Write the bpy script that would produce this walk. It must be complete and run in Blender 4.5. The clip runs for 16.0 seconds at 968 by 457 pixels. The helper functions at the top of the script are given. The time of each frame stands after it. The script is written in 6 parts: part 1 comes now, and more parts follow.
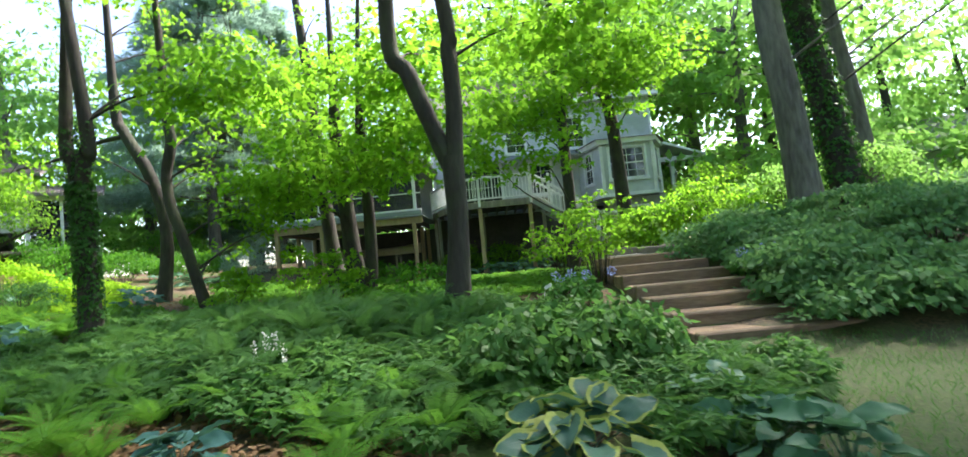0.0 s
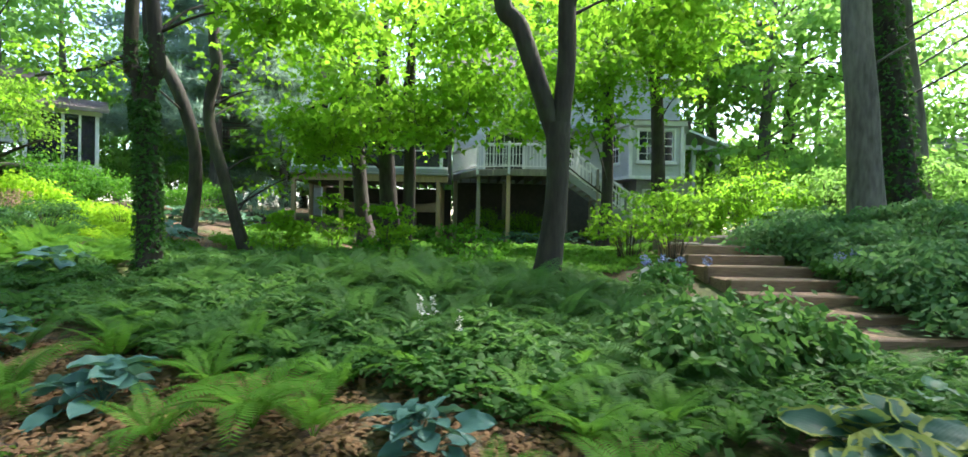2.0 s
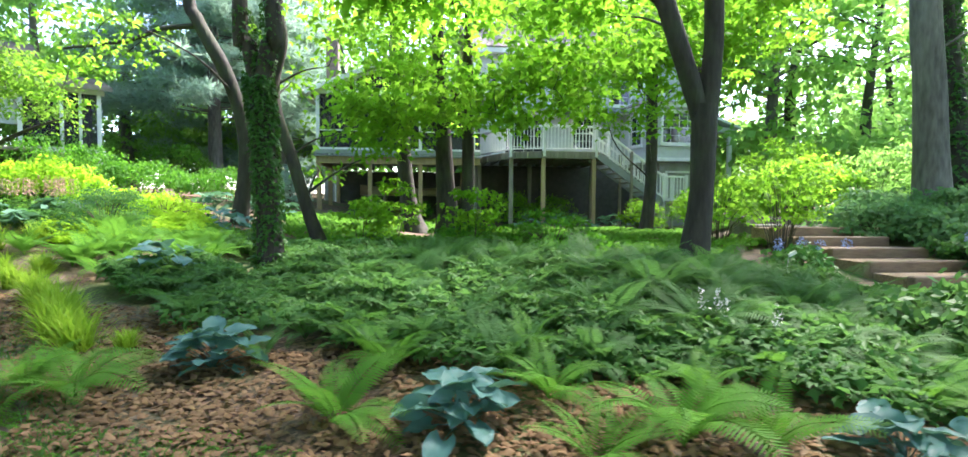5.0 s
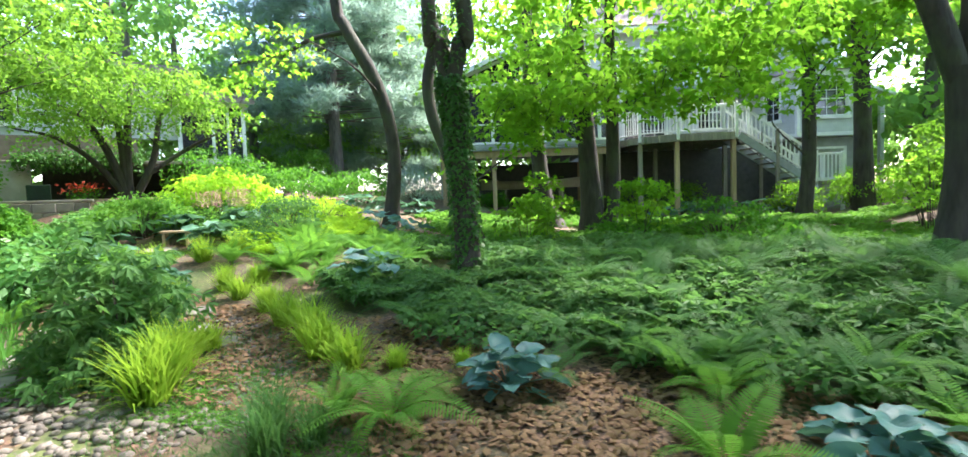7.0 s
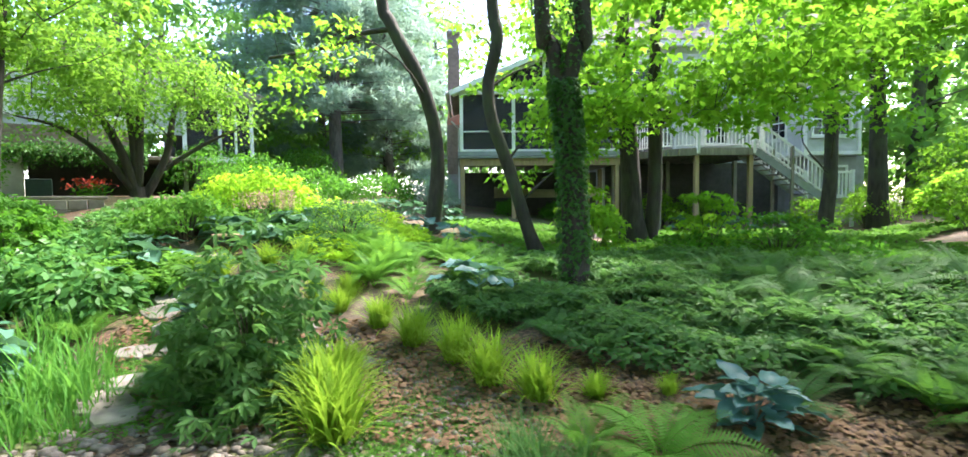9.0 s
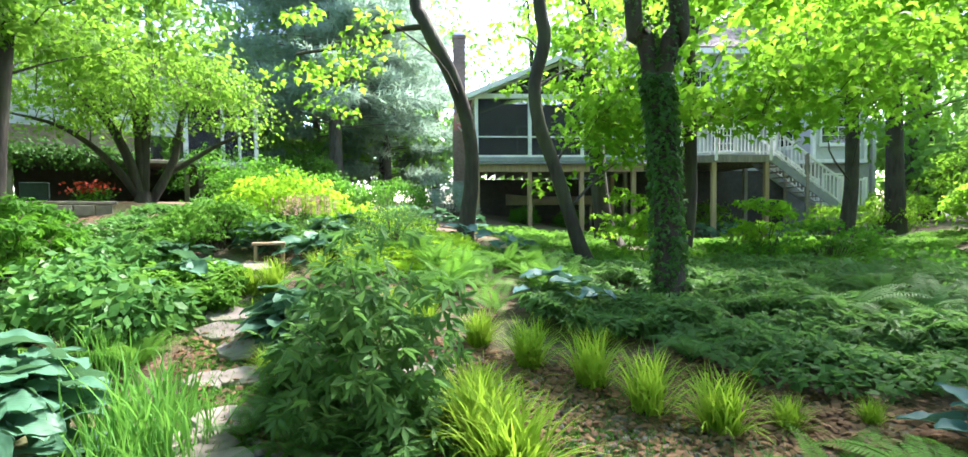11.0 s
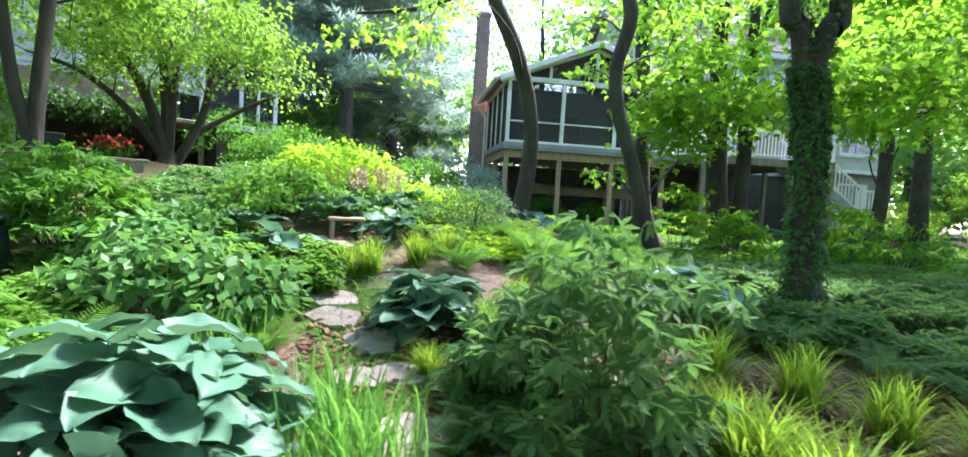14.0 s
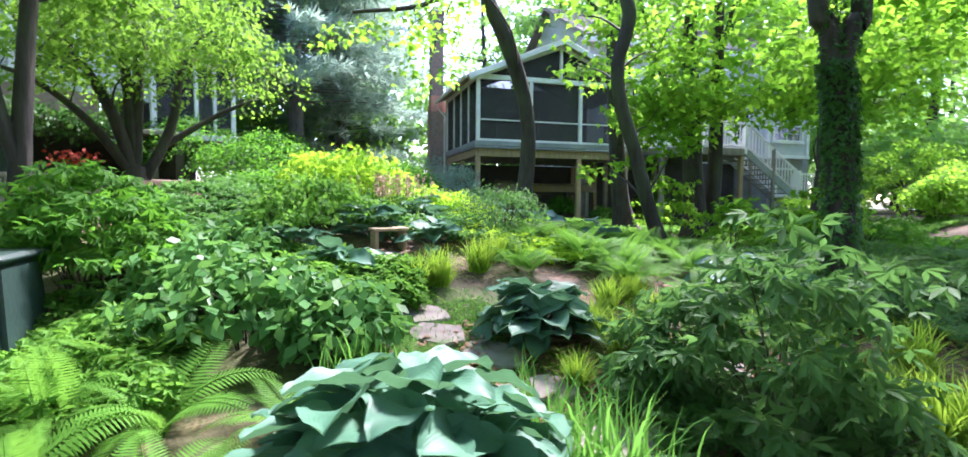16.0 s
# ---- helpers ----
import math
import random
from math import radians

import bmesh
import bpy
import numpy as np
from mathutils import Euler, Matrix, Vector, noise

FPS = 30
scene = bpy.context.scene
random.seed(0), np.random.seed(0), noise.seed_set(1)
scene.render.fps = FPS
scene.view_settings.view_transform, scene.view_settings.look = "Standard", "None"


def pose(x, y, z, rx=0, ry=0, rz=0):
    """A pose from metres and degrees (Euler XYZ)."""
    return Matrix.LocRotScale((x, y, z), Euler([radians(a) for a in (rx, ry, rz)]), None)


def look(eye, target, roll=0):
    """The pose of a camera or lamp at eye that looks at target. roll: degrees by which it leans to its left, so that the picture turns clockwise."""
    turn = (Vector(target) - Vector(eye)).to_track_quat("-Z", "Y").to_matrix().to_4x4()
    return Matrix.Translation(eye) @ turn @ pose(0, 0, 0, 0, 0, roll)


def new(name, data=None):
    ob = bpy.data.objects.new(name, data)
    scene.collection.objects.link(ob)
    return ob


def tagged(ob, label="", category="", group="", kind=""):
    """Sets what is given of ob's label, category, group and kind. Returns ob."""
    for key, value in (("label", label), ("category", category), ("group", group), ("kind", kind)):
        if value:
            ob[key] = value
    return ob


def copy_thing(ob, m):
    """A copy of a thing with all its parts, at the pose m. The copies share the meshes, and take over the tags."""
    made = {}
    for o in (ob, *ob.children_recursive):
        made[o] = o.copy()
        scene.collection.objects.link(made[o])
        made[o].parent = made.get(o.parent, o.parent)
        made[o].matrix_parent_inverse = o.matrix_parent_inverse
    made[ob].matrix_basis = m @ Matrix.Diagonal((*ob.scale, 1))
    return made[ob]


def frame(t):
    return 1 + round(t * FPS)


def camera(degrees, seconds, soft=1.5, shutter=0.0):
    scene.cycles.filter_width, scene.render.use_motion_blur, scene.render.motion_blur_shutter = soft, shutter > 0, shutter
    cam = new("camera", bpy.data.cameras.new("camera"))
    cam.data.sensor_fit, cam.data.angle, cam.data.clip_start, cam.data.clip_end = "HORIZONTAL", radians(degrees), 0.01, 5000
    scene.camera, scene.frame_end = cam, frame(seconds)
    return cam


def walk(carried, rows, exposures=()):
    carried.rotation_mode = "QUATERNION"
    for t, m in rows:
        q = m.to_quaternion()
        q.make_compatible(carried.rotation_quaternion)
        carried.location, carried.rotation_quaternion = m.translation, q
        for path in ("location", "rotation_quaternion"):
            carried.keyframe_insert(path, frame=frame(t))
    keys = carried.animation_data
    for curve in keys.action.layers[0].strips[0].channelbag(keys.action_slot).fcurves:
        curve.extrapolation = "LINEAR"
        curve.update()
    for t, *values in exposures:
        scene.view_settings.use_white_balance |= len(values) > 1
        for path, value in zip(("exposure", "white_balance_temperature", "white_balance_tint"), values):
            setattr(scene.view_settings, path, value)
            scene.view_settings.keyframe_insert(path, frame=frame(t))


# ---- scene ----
cam = camera(87.1, 16.0, shutter=0.4)

# ---- camera and walk ----
PATH = [
    (0, (-0.162, 1.919, 1.315), (-1.039, 3.712, 1.438), -5.4),
    (0.5, (-0.719, 1.823, 1.324), (-1.575, 3.627, 1.439), -1.0),
    (1, (-1.259, 1.657, 1.345), (-2.099, 3.472, 1.37), -1.1),
    (1.5, (-1.697, 1.496, 1.404), (-2.518, 3.32, 1.4), 0.0),
    (2, (-2.114, 1.412, 1.473), (-2.898, 3.252, 1.453), 1.1),
    (2.5, (-2.517, 1.194, 1.504), (-3.359, 3.005, 1.401), -0.5),
    (3, (-2.911, 1.084, 1.542), (-3.77, 2.887, 1.433), -1.5),
    (3.2, (-3.079, 1.051, 1.552), (-3.912, 2.867, 1.461), -0.6),
    (5.3, (-5.253, 0.708, 1.492), (-5.838, 2.618, 1.403), -0.9),
    (5.5, (-5.448, 0.685, 1.491), (-6.073, 2.582, 1.391), -3.5),
    (6, (-5.901, 0.657, 1.509), (-6.645, 2.511, 1.422), 0.3),
    (6.5, (-6.316, 0.59, 1.574), (-7.177, 2.393, 1.495), 0.1),
    (7, (-6.743, 0.526, 1.641), (-7.657, 2.301, 1.517), -2.2),
    (7.5, (-7.166, 0.346, 1.674), (-8.02, 2.151, 1.556), -2.0),
    (8, (-7.688, 0.24, 1.688), (-8.542, 2.045, 1.577), -3.5),
    (8.5, (-8.223, 0.147, 1.706), (-9.069, 1.956, 1.606), -0.9),
    (9, (-8.745, 0.053, 1.725), (-9.523, 1.893, 1.623), -0.6),
    (9.5, (-9.204, -0.004, 1.743), (-10.01, 1.823, 1.637), -0.8),
    (10, (-9.629, -0.049, 1.747), (-10.381, 1.803, 1.674), -0.6),
    (10.2, (-9.777, -0.044, 1.744), (-10.524, 1.81, 1.678), -1.0),
    (12.3, (-10.982, 0.272, 1.577), (-11.534, 2.193, 1.518), 1.9),
    (12.5, (-11.1, 0.269, 1.575), (-11.64, 2.194, 1.528), 2.0),
    (13, (-11.424, 0.179, 1.58), (-11.943, 2.109, 1.492), 1.9),
    (13.5, (-11.797, 0.113, 1.601), (-12.315, 2.042, 1.494), 1.7),
    (14, (-12.191, 0.074, 1.619), (-12.764, 1.986, 1.5), 3.4),
    (14.5, (-12.605, 0.026, 1.637), (-13.176, 1.941, 1.543), 2.6),
    (15, (-12.997, -0.092, 1.639), (-13.556, 1.825, 1.526), 1.0),
    (15.5, (-13.422, -0.156, 1.628), (-13.853, 1.793, 1.503), 3.0),
    (16, (-13.8, -0.165, 1.632), (-14.094, 1.809, 1.514), 0.4),
]
walk(cam, [(t, look(e, g, r)) for t, e, g, r in PATH], exposures=[(0, 2.4, 6650, 19), (3, 2.55, 6550, 20), (5.5, 3.08, 6400, 25), (10, 3.05, 6450, 26), (12.5, 3.12, 6200, 29), (16, 2.85, 5950, 39)])

# ---- world, sun ----
world = bpy.data.worlds.new("sky_world")
scene.world = world
world.use_nodes = True
wn = world.node_tree
sky = wn.nodes.new("ShaderNodeTexSky")
sky.sky_type = 'NISHITA'
sky.sun_disc = False
sky.sun_elevation = radians(52)
sky.sun_rotation = radians(25)
sky.air_density, sky.dust_density, sky.ozone_density = 1.0, 1.0, 1.0
wn.nodes["Background"].inputs[1].default_value = 0.125
wn.links.new(sky.outputs[0], wn.nodes["Background"].inputs[0])
sun = new("sun", bpy.data.lights.new("sun", 'SUN'))
sun.data.energy, sun.data.angle, sun.data.color = 3.5, radians(8), (1.0, 0.95, 0.86)
sun.matrix_world = look((0, 0, 30), (-30 * math.sin(radians(25)) * 0.8, -30 * math.cos(radians(25)) * 0.8, -2))

rng = np.random.default_rng(7)


# ---- materials ----
def mat(name):
    m = bpy.data.materials.new(name)
    m.use_nodes = True
    nt = m.node_tree
    return m, nt, nt.nodes["Principled BSDF"], nt.nodes["Material Output"]


def node(nt, kind, **kw):
    n = nt.nodes.new(kind)
    for k, v in kw.items():
        if k == "scale":
            n.inputs["Scale"].default_value = v
        elif k == "detail":
            n.inputs["Detail"].default_value = v
    return n


def ramp(nt, fac, stops):
    r = nt.nodes.new("ShaderNodeValToRGB")
    e = r.color_ramp.elements
    while len(e) < len(stops):
        e.new(0.5)
    for s, (p, c) in zip(e, stops):
        s.position, s.color = p, (*c, 1)
    nt.links.new(fac, r.inputs[0])
    return r.outputs[0]


def mixc(nt, fac, a, b, mode='MIX'):
    n = nt.nodes.new("ShaderNodeMix")
    n.data_type, n.blend_type = 'RGBA', mode
    for sock, v in ((n.inputs[0], fac), (n.inputs[6], a), (n.inputs[7], b)):
        if isinstance(v, bpy.types.NodeSocket):
            nt.links.new(v, sock)
        elif isinstance(v, (int, float)):
            sock.default_value = v
        else:
            sock.default_value = (*v, 1)
    return n.outputs[2]


def bump(nt, bsdf, height, strength=0.4, dist=0.02):
    b = nt.nodes.new("ShaderNodeBump")
    b.inputs["Strength"].default_value, b.inputs["Distance"].default_value = strength, dist
    nt.links.new(height, b.inputs["Height"])
    nt.links.new(b.outputs[0], bsdf.inputs["Normal"])


def leaf_mat(name, dark, light, glow, trans=0.4, rough=0.6, objrand=False):
    """Leaf: green gloss over a body that lets light through."""
    m, nt, p, out = mat(name)
    dark, light, glow = ((0.82 * c[0], c[1], c[2]) for c in (dark, light, glow))
    if objrand:
        rnd = nt.nodes.new("ShaderNodeObjectInfo").outputs["Random"]
    else:
        rnd = nt.nodes.new("ShaderNodeNewGeometry").outputs["Random Per Island"]
    tc = nt.nodes.new("ShaderNodeTexCoord")
    nz = node(nt, "ShaderNodeTexNoise", scale=1.1, detail=3)
    nt.links.new(tc.outputs["Object"], nz.inputs["Vector"])
    base = ramp(nt, rnd, [(0.0, dark), (0.55, tuple((a + b) / 2 for a, b in zip(dark, light))), (1.0, light)])
    col = mixc(nt, nz.outputs[0], base, light)
    fine = node(nt, "ShaderNodeTexNoise", scale=45, detail=2)
    nt.links.new(tc.outputs["Object"], fine.inputs["Vector"])
    bump(nt, p, fine.outputs[0], 0.25, 0.004)
    nt.links.new(col, p.inputs["Base Color"])
    p.inputs["Roughness"].default_value = rough
    p.inputs["Specular IOR Level"].default_value = 0.12
    tr = nt.nodes.new("ShaderNodeBsdfTranslucent")
    tcol = mixc(nt, 0.55, col, glow)
    nt.links.new(tcol, tr.inputs[0])
    mx = nt.nodes.new("ShaderNodeMixShader")
    mx.inputs[0].default_value = trans
    nt.links.new(p.outputs[0], mx.inputs[1])
    nt.links.new(tr.outputs[0], mx.inputs[2])
    nt.links.new(mx.outputs[0], out.inputs[0])
    return m


def noise_mat(name, c1, c2, scale=8, rough=0.8, stretch=(1, 1, 1), bumpd=0.01, bstr=0.5, metal=0.0, objrand=0.0, stain=None):
    m, nt, p, out = mat(name)
    tc = nt.nodes.new("ShaderNodeTexCoord")
    mp = nt.nodes.new("ShaderNodeMapping")
    mp.inputs["Scale"].default_value = stretch
    nt.links.new(tc.outputs["Object"], mp.inputs[0])
    a = node(nt, "ShaderNodeTexNoise", scale=scale, detail=6)
    nt.links.new(mp.outputs[0], a.inputs["Vector"])
    col = ramp(nt, a.outputs[0], [(0.3, c1), (0.7, c2)])
    b = node(nt, "ShaderNodeTexNoise", scale=scale * 0.13, detail=3)
    nt.links.new(mp.outputs[0], b.inputs["Vector"])
    col = mixc(nt, 0.35, col, ramp(nt, b.outputs[0], [(0.35, tuple(0.55 * v for v in c1)), (0.65, c2)]))
    if stain:
        c = node(nt, "ShaderNodeTexNoise", scale=1.3, detail=5)
        nt.links.new(tc.outputs["Object"], c.inputs["Vector"])
        f = ramp(nt, c.outputs[0], [(0.5, (0, 0, 0)), (0.65, (0.8, 0.8, 0.8))])
        col = mixc(nt, f, col, stain)
    if objrand:
        oi = nt.nodes.new("ShaderNodeObjectInfo")
        v = ramp(nt, oi.outputs["Random"], [(0, (1 - objrand,) * 3), (1, (1.0, 1.0, 1.0))])
        col = mixc(nt, 1.0, col, v, 'MULTIPLY')
    nt.links.new(col, p.inputs["Base Color"])
    p.inputs["Roughness"].default_value, p.inputs["Metallic"].default_value = rough, metal
    bump(nt, p, a.outputs[0], bstr, bumpd)
    return m


def glass_mat(name, col=(0.02, 0.025, 0.03)):
    m, nt, p, out = mat(name)
    p.inputs["Base Color"].default_value = (*col, 1)
    p.inputs["Roughness"].default_value = 0.05
    p.inputs["Specular IOR Level"].default_value = 0.8
    return m


def screen_mat(name):
    """Insect screen: fine dark mesh that lets part of the light by."""
    m, nt, p, out = mat(name)
    p.inputs["Base Color"].default_value = (0.02, 0.022, 0.025, 1)
    p.inputs["Roughness"].default_value = 0.6
    t = nt.nodes.new("ShaderNodeBsdfTransparent")
    mx = nt.nodes.new("ShaderNodeMixShader")
    mx.inputs[0].default_value = 0.45
    nt.links.new(p.outputs[0], mx.inputs[1])
    nt.links.new(t.outputs[0], mx.inputs[2])
    nt.links.new(mx.outputs[0], out.inputs[0])
    return m


def ground_mat():
    m, nt, p, out = mat("woodland_floor")
    geo = nt.nodes.new("ShaderNodeNewGeometry")
    sep = nt.nodes.new("ShaderNodeSeparateXYZ")
    nt.links.new(geo.outputs["Position"], sep.inputs[0])

    def nz(s, d=5):
        n = node(nt, "ShaderNodeTexNoise", scale=s, detail=d)
        nt.links.new(geo.outputs["Position"], n.inputs["Vector"])
        return n.outputs[0]

    vor = node(nt, "ShaderNodeTexVoronoi", scale=32)
    nt.links.new(geo.outputs["Position"], vor.inputs["Vector"])
    litter = ramp(nt, vor.outputs["Color"], [(0.1, (0.03, 0.018, 0.010)), (0.45, (0.085, 0.05, 0.028)), (0.8, (0.19, 0.115, 0.065))])
    soil = ramp(nt, nz(9), [(0.3, (0.055, 0.041, 0.027)), (0.7, (0.14, 0.108, 0.07))])
    col = mixc(nt, ramp(nt, nz(1.4), [(0.46, (0, 0, 0)), (0.62, (1, 1, 1))]), litter, soil)
    moss = ramp(nt, nz(22), [(0.3, (0.04, 0.07, 0.015)), (0.7, (0.10, 0.145, 0.035))])
    col = mixc(nt, ramp(nt, nz(0.75, 6), [(0.46, (0, 0, 0)), (0.6, (0.85, 0.85, 0.85))]), col, moss)
    grass = ramp(nt, nz(30), [(0.3, (0.02, 0.036, 0.006)), (0.5, (0.034, 0.06, 0.01)), (0.7, (0.06, 0.088, 0.02))])

    def edge(sock, lo, hi):
        r = nt.nodes.new("ShaderNodeMapRange")
        r.inputs[1].default_value, r.inputs[2].default_value = lo, hi
        nt.links.new(sock, r.inputs[0])
        return r.outputs[0]

    def mul(a, b):
        n = nt.nodes.new("ShaderNodeMath")
        n.operation = 'MULTIPLY'
        nt.links.new(a, n.inputs[0])
        nt.links.new(b, n.inputs[1])
        return n.outputs[0]

    wob = nt.nodes.new("ShaderNodeMath")
    wob.operation = 'MULTIPLY_ADD'
    wob.inputs[1].default_value = 2.6
    nt.links.new(nz(1.1, 6), wob.inputs[0])
    nt.links.new(sep.outputs[0], wob.inputs[2])
    lawn = mul(edge(wob.outputs[0], 0.4, 1.9), edge(sep.outputs[1], 9.5, 8.0))
    col = mixc(nt, lawn, col, grass)
    nt.links.new(col, p.inputs["Base Color"])
    p.inputs["Roughness"].default_value = 0.9
    bump(nt, p, vor.outputs["Distance"], 0.35, 0.012)
    return m


BARK = noise_mat("grey_brown_bark", (0.017, 0.0145, 0.0115), (0.056, 0.049, 0.041), 14, 0.9, (1, 1, 0.22), 0.03, 0.9, stain=(0.045, 0.055, 0.03))
BARK_PALE = noise_mat("pale_grey_bark", (0.07, 0.062, 0.055), (0.19, 0.175, 0.16), 12, 0.9, (1, 1, 0.25), 0.03, 0.9)
TWIG = noise_mat("brown_twig", (0.03, 0.026, 0.016), (0.07, 0.06, 0.035), 30, 0.8)
STEM = noise_mat("green_stem", (0.06, 0.11, 0.03), (0.12, 0.19, 0.06), 30, 0.6)
L_MAPLE = leaf_mat("maple_leaf", (0.05, 0.12, 0.012), (0.15, 0.30, 0.02), (0.44, 0.74, 0.05), 0.64)
L_FINE = leaf_mat("fine_maple_leaf", (0.04, 0.10, 0.013), (0.11, 0.22, 0.024), (0.32, 0.54, 0.045), 0.52)
L_DARK = leaf_mat("shade_leaf", (0.035, 0.115, 0.014), (0.07, 0.19, 0.022), (0.2, 0.5, 0.03), 0.45)
# Pale far foliage: bright haze is mixed into the leaf colour.
L_FAR = leaf_mat("hazed_far_leaf", (0.09, 0.21, 0.035), (0.2, 0.36, 0.08), (0.45, 0.7, 0.14), 0.55)
# Grey-green needles, lightened in the colour to stand for haze.
L_PINE = leaf_mat("hazed_pine_needle", (0.14, 0.2, 0.135), (0.29, 0.37, 0.27), (0.45, 0.56, 0.42), 0.5)
L_IVY = leaf_mat("ivy_leaf", (0.02, 0.065, 0.014), (0.05, 0.13, 0.028), (0.14, 0.3, 0.04), 0.26, 0.45)
L_COVER = leaf_mat("groundcover_leaf", (0.038, 0.10, 0.03), (0.10, 0.20, 0.06), (0.22, 0.42, 0.08), 0.4, 0.5)
L_FERN = leaf_mat("fern_green", (0.055, 0.15, 0.018), (0.11, 0.25, 0.03), (0.24, 0.48, 0.05), 0.42)
L_FERN_D = leaf_mat("dark_fern_green", (0.04, 0.105, 0.03), (0.085, 0.18, 0.05), (0.19, 0.38, 0.07), 0.42)
L_GOLD = leaf_mat("golden_grass", (0.12, 0.22, 0.014), (0.25, 0.37, 0.03), (0.48, 0.64, 0.05), 0.45)
L_BLADE = leaf_mat("iris_blade", (0.05, 0.17, 0.03), (0.11, 0.28, 0.05), (0.24, 0.5, 0.06), 0.38)
L_YEL = leaf_mat("bright_shrub_leaf", (0.14, 0.29, 0.015), (0.32, 0.50, 0.03), (0.7, 0.9, 0.05), 0.52)
L_YEW = leaf_mat("evergreen_shrub_leaf", (0.05, 0.12, 0.045), (0.125, 0.23, 0.095), (0.24, 0.42, 0.12), 0.42, 0.7)
L_HYD = leaf_mat("large_shrub_leaf", (0.038, 0.122, 0.03), (0.085, 0.21, 0.05), (0.2, 0.4, 0.065), 0.38, 0.42)


def hosta_mat(name, c1, c2, edge_col=None, glow=(0.12, 0.3, 0.1)):
    """Hosta blade: ribs run along the leaf, and a pale margin where there is one (u across, v along)."""
    m, nt, p, out = mat(name)
    uv = nt.nodes.new("ShaderNodeUVMap")
    sep = nt.nodes.new("ShaderNodeSeparateXYZ")
    nt.links.new(uv.outputs[0], sep.inputs[0])
    rnd = nt.nodes.new("ShaderNodeObjectInfo").outputs["Random"]
    tc = nt.nodes.new("ShaderNodeTexCoord")
    nz = node(nt, "ShaderNodeTexNoise", scale=9, detail=5)
    nt.links.new(tc.outputs["Object"], nz.inputs["Vector"])
    col = mixc(nt, nz.outputs[0], ramp(nt, rnd, [(0, c1), (1, c2)]), c2)
    if edge_col:
        f = nt.nodes.new("ShaderNodeMath")
        f.operation = 'ADD'
        nt.links.new(sep.outputs[0], f.inputs[0])
        g = nt.nodes.new("ShaderNodeMath")
        g.operation = 'MULTIPLY'
        g.inputs[1].default_value = 0.25
        nt.links.new(nz.outputs[0], g.inputs[0])
        nt.links.new(g.outputs[0], f.inputs[1])
        col = mixc(nt, ramp(nt, f.outputs[0], [(0.86, (0, 0, 0)), (0.92, (1, 1, 1))]), col, edge_col)
    nt.links.new(col, p.inputs["Base Color"])
    p.inputs["Roughness"].default_value = 0.5
    p.inputs["Specular IOR Level"].default_value = 0.2
    w = nt.nodes.new("ShaderNodeMath")
    w.operation = 'MULTIPLY'
    w.inputs[1].default_value = 38.0
    nt.links.new(sep.outputs[0], w.inputs[0])
    s = nt.nodes.new("ShaderNodeMath")
    s.operation = 'SINE'
    nt.links.new(w.outputs[0], s.inputs[0])
    bump(nt, p, s.outputs[0], 0.1, 0.004)
    tr = nt.nodes.new("ShaderNodeBsdfTranslucent")
    nt.links.new(mixc(nt, 0.5, col, glow), tr.inputs[0])
    mx = nt.nodes.new("ShaderNodeMixShader")
    mx.inputs[0].default_value = 0.25
    nt.links.new(p.outputs[0], mx.inputs[1])
    nt.links.new(tr.outputs[0], mx.inputs[2])
    nt.links.new(mx.outputs[0], out.inputs[0])
    return m


H_BLUE = hosta_mat("blue_hosta_leaf", (0.04, 0.125, 0.11), (0.07, 0.18, 0.16))
H_BIG = hosta_mat("blue_green_hosta_leaf", (0.032, 0.115, 0.068), (0.062, 0.17, 0.10))
H_GREEN = hosta_mat("green_hosta_leaf", (0.042, 0.125, 0.078), (0.082, 0.195, 0.118))
H_VAR = hosta_mat("variegated_hosta_leaf", (0.035, 0.10, 0.08), (0.06, 0.145, 0.11), (0.26, 0.32, 0.07))
GROUND = ground_mat()
WHITE = noise_mat("white_trim_paint", (0.66, 0.68, 0.68), (0.8, 0.81, 0.8), 5, 0.5, bumpd=0.002, bstr=0.2, stain=(0.5, 0.53, 0.48))
SIDING = noise_mat("pale_grey_siding", (0.42, 0.45, 0.46), (0.52, 0.55, 0.56), 4, 0.6, bumpd=0.002, bstr=0.2, stain=(0.36, 0.4, 0.37))
GREYTRIM = noise_mat("grey_fascia_paint", (0.2, 0.23, 0.24), (0.28, 0.31, 0.32), 5, 0.55, bumpd=0.002, bstr=0.2)
WOOD_NEW = noise_mat("tan_treated_timber", (0.30, 0.21, 0.12), (0.46, 0.34, 0.2), 10, 0.75, (6, 6, 0.5), 0.004, 0.4, objrand=0.25)
WOOD_OLD = noise_mat("weathered_grey_timber", (0.2, 0.18, 0.15), (0.36, 0.33, 0.28), 10, 0.8, (6, 6, 0.5), 0.004, 0.4, objrand=0.3, stain=(0.17, 0.19, 0.13))
TIMBER = noise_mat("brown_step_timber", (0.15, 0.095, 0.06), (0.29, 0.2, 0.13), 9, 0.85, (0.7, 5, 5), 0.01, 0.6, objrand=0.3)
CHIPS = noise_mat("bark_chip_tread", (0.2, 0.125, 0.08), (0.42, 0.29, 0.19), 30, 0.95, bumpd=0.02, bstr=0.9)
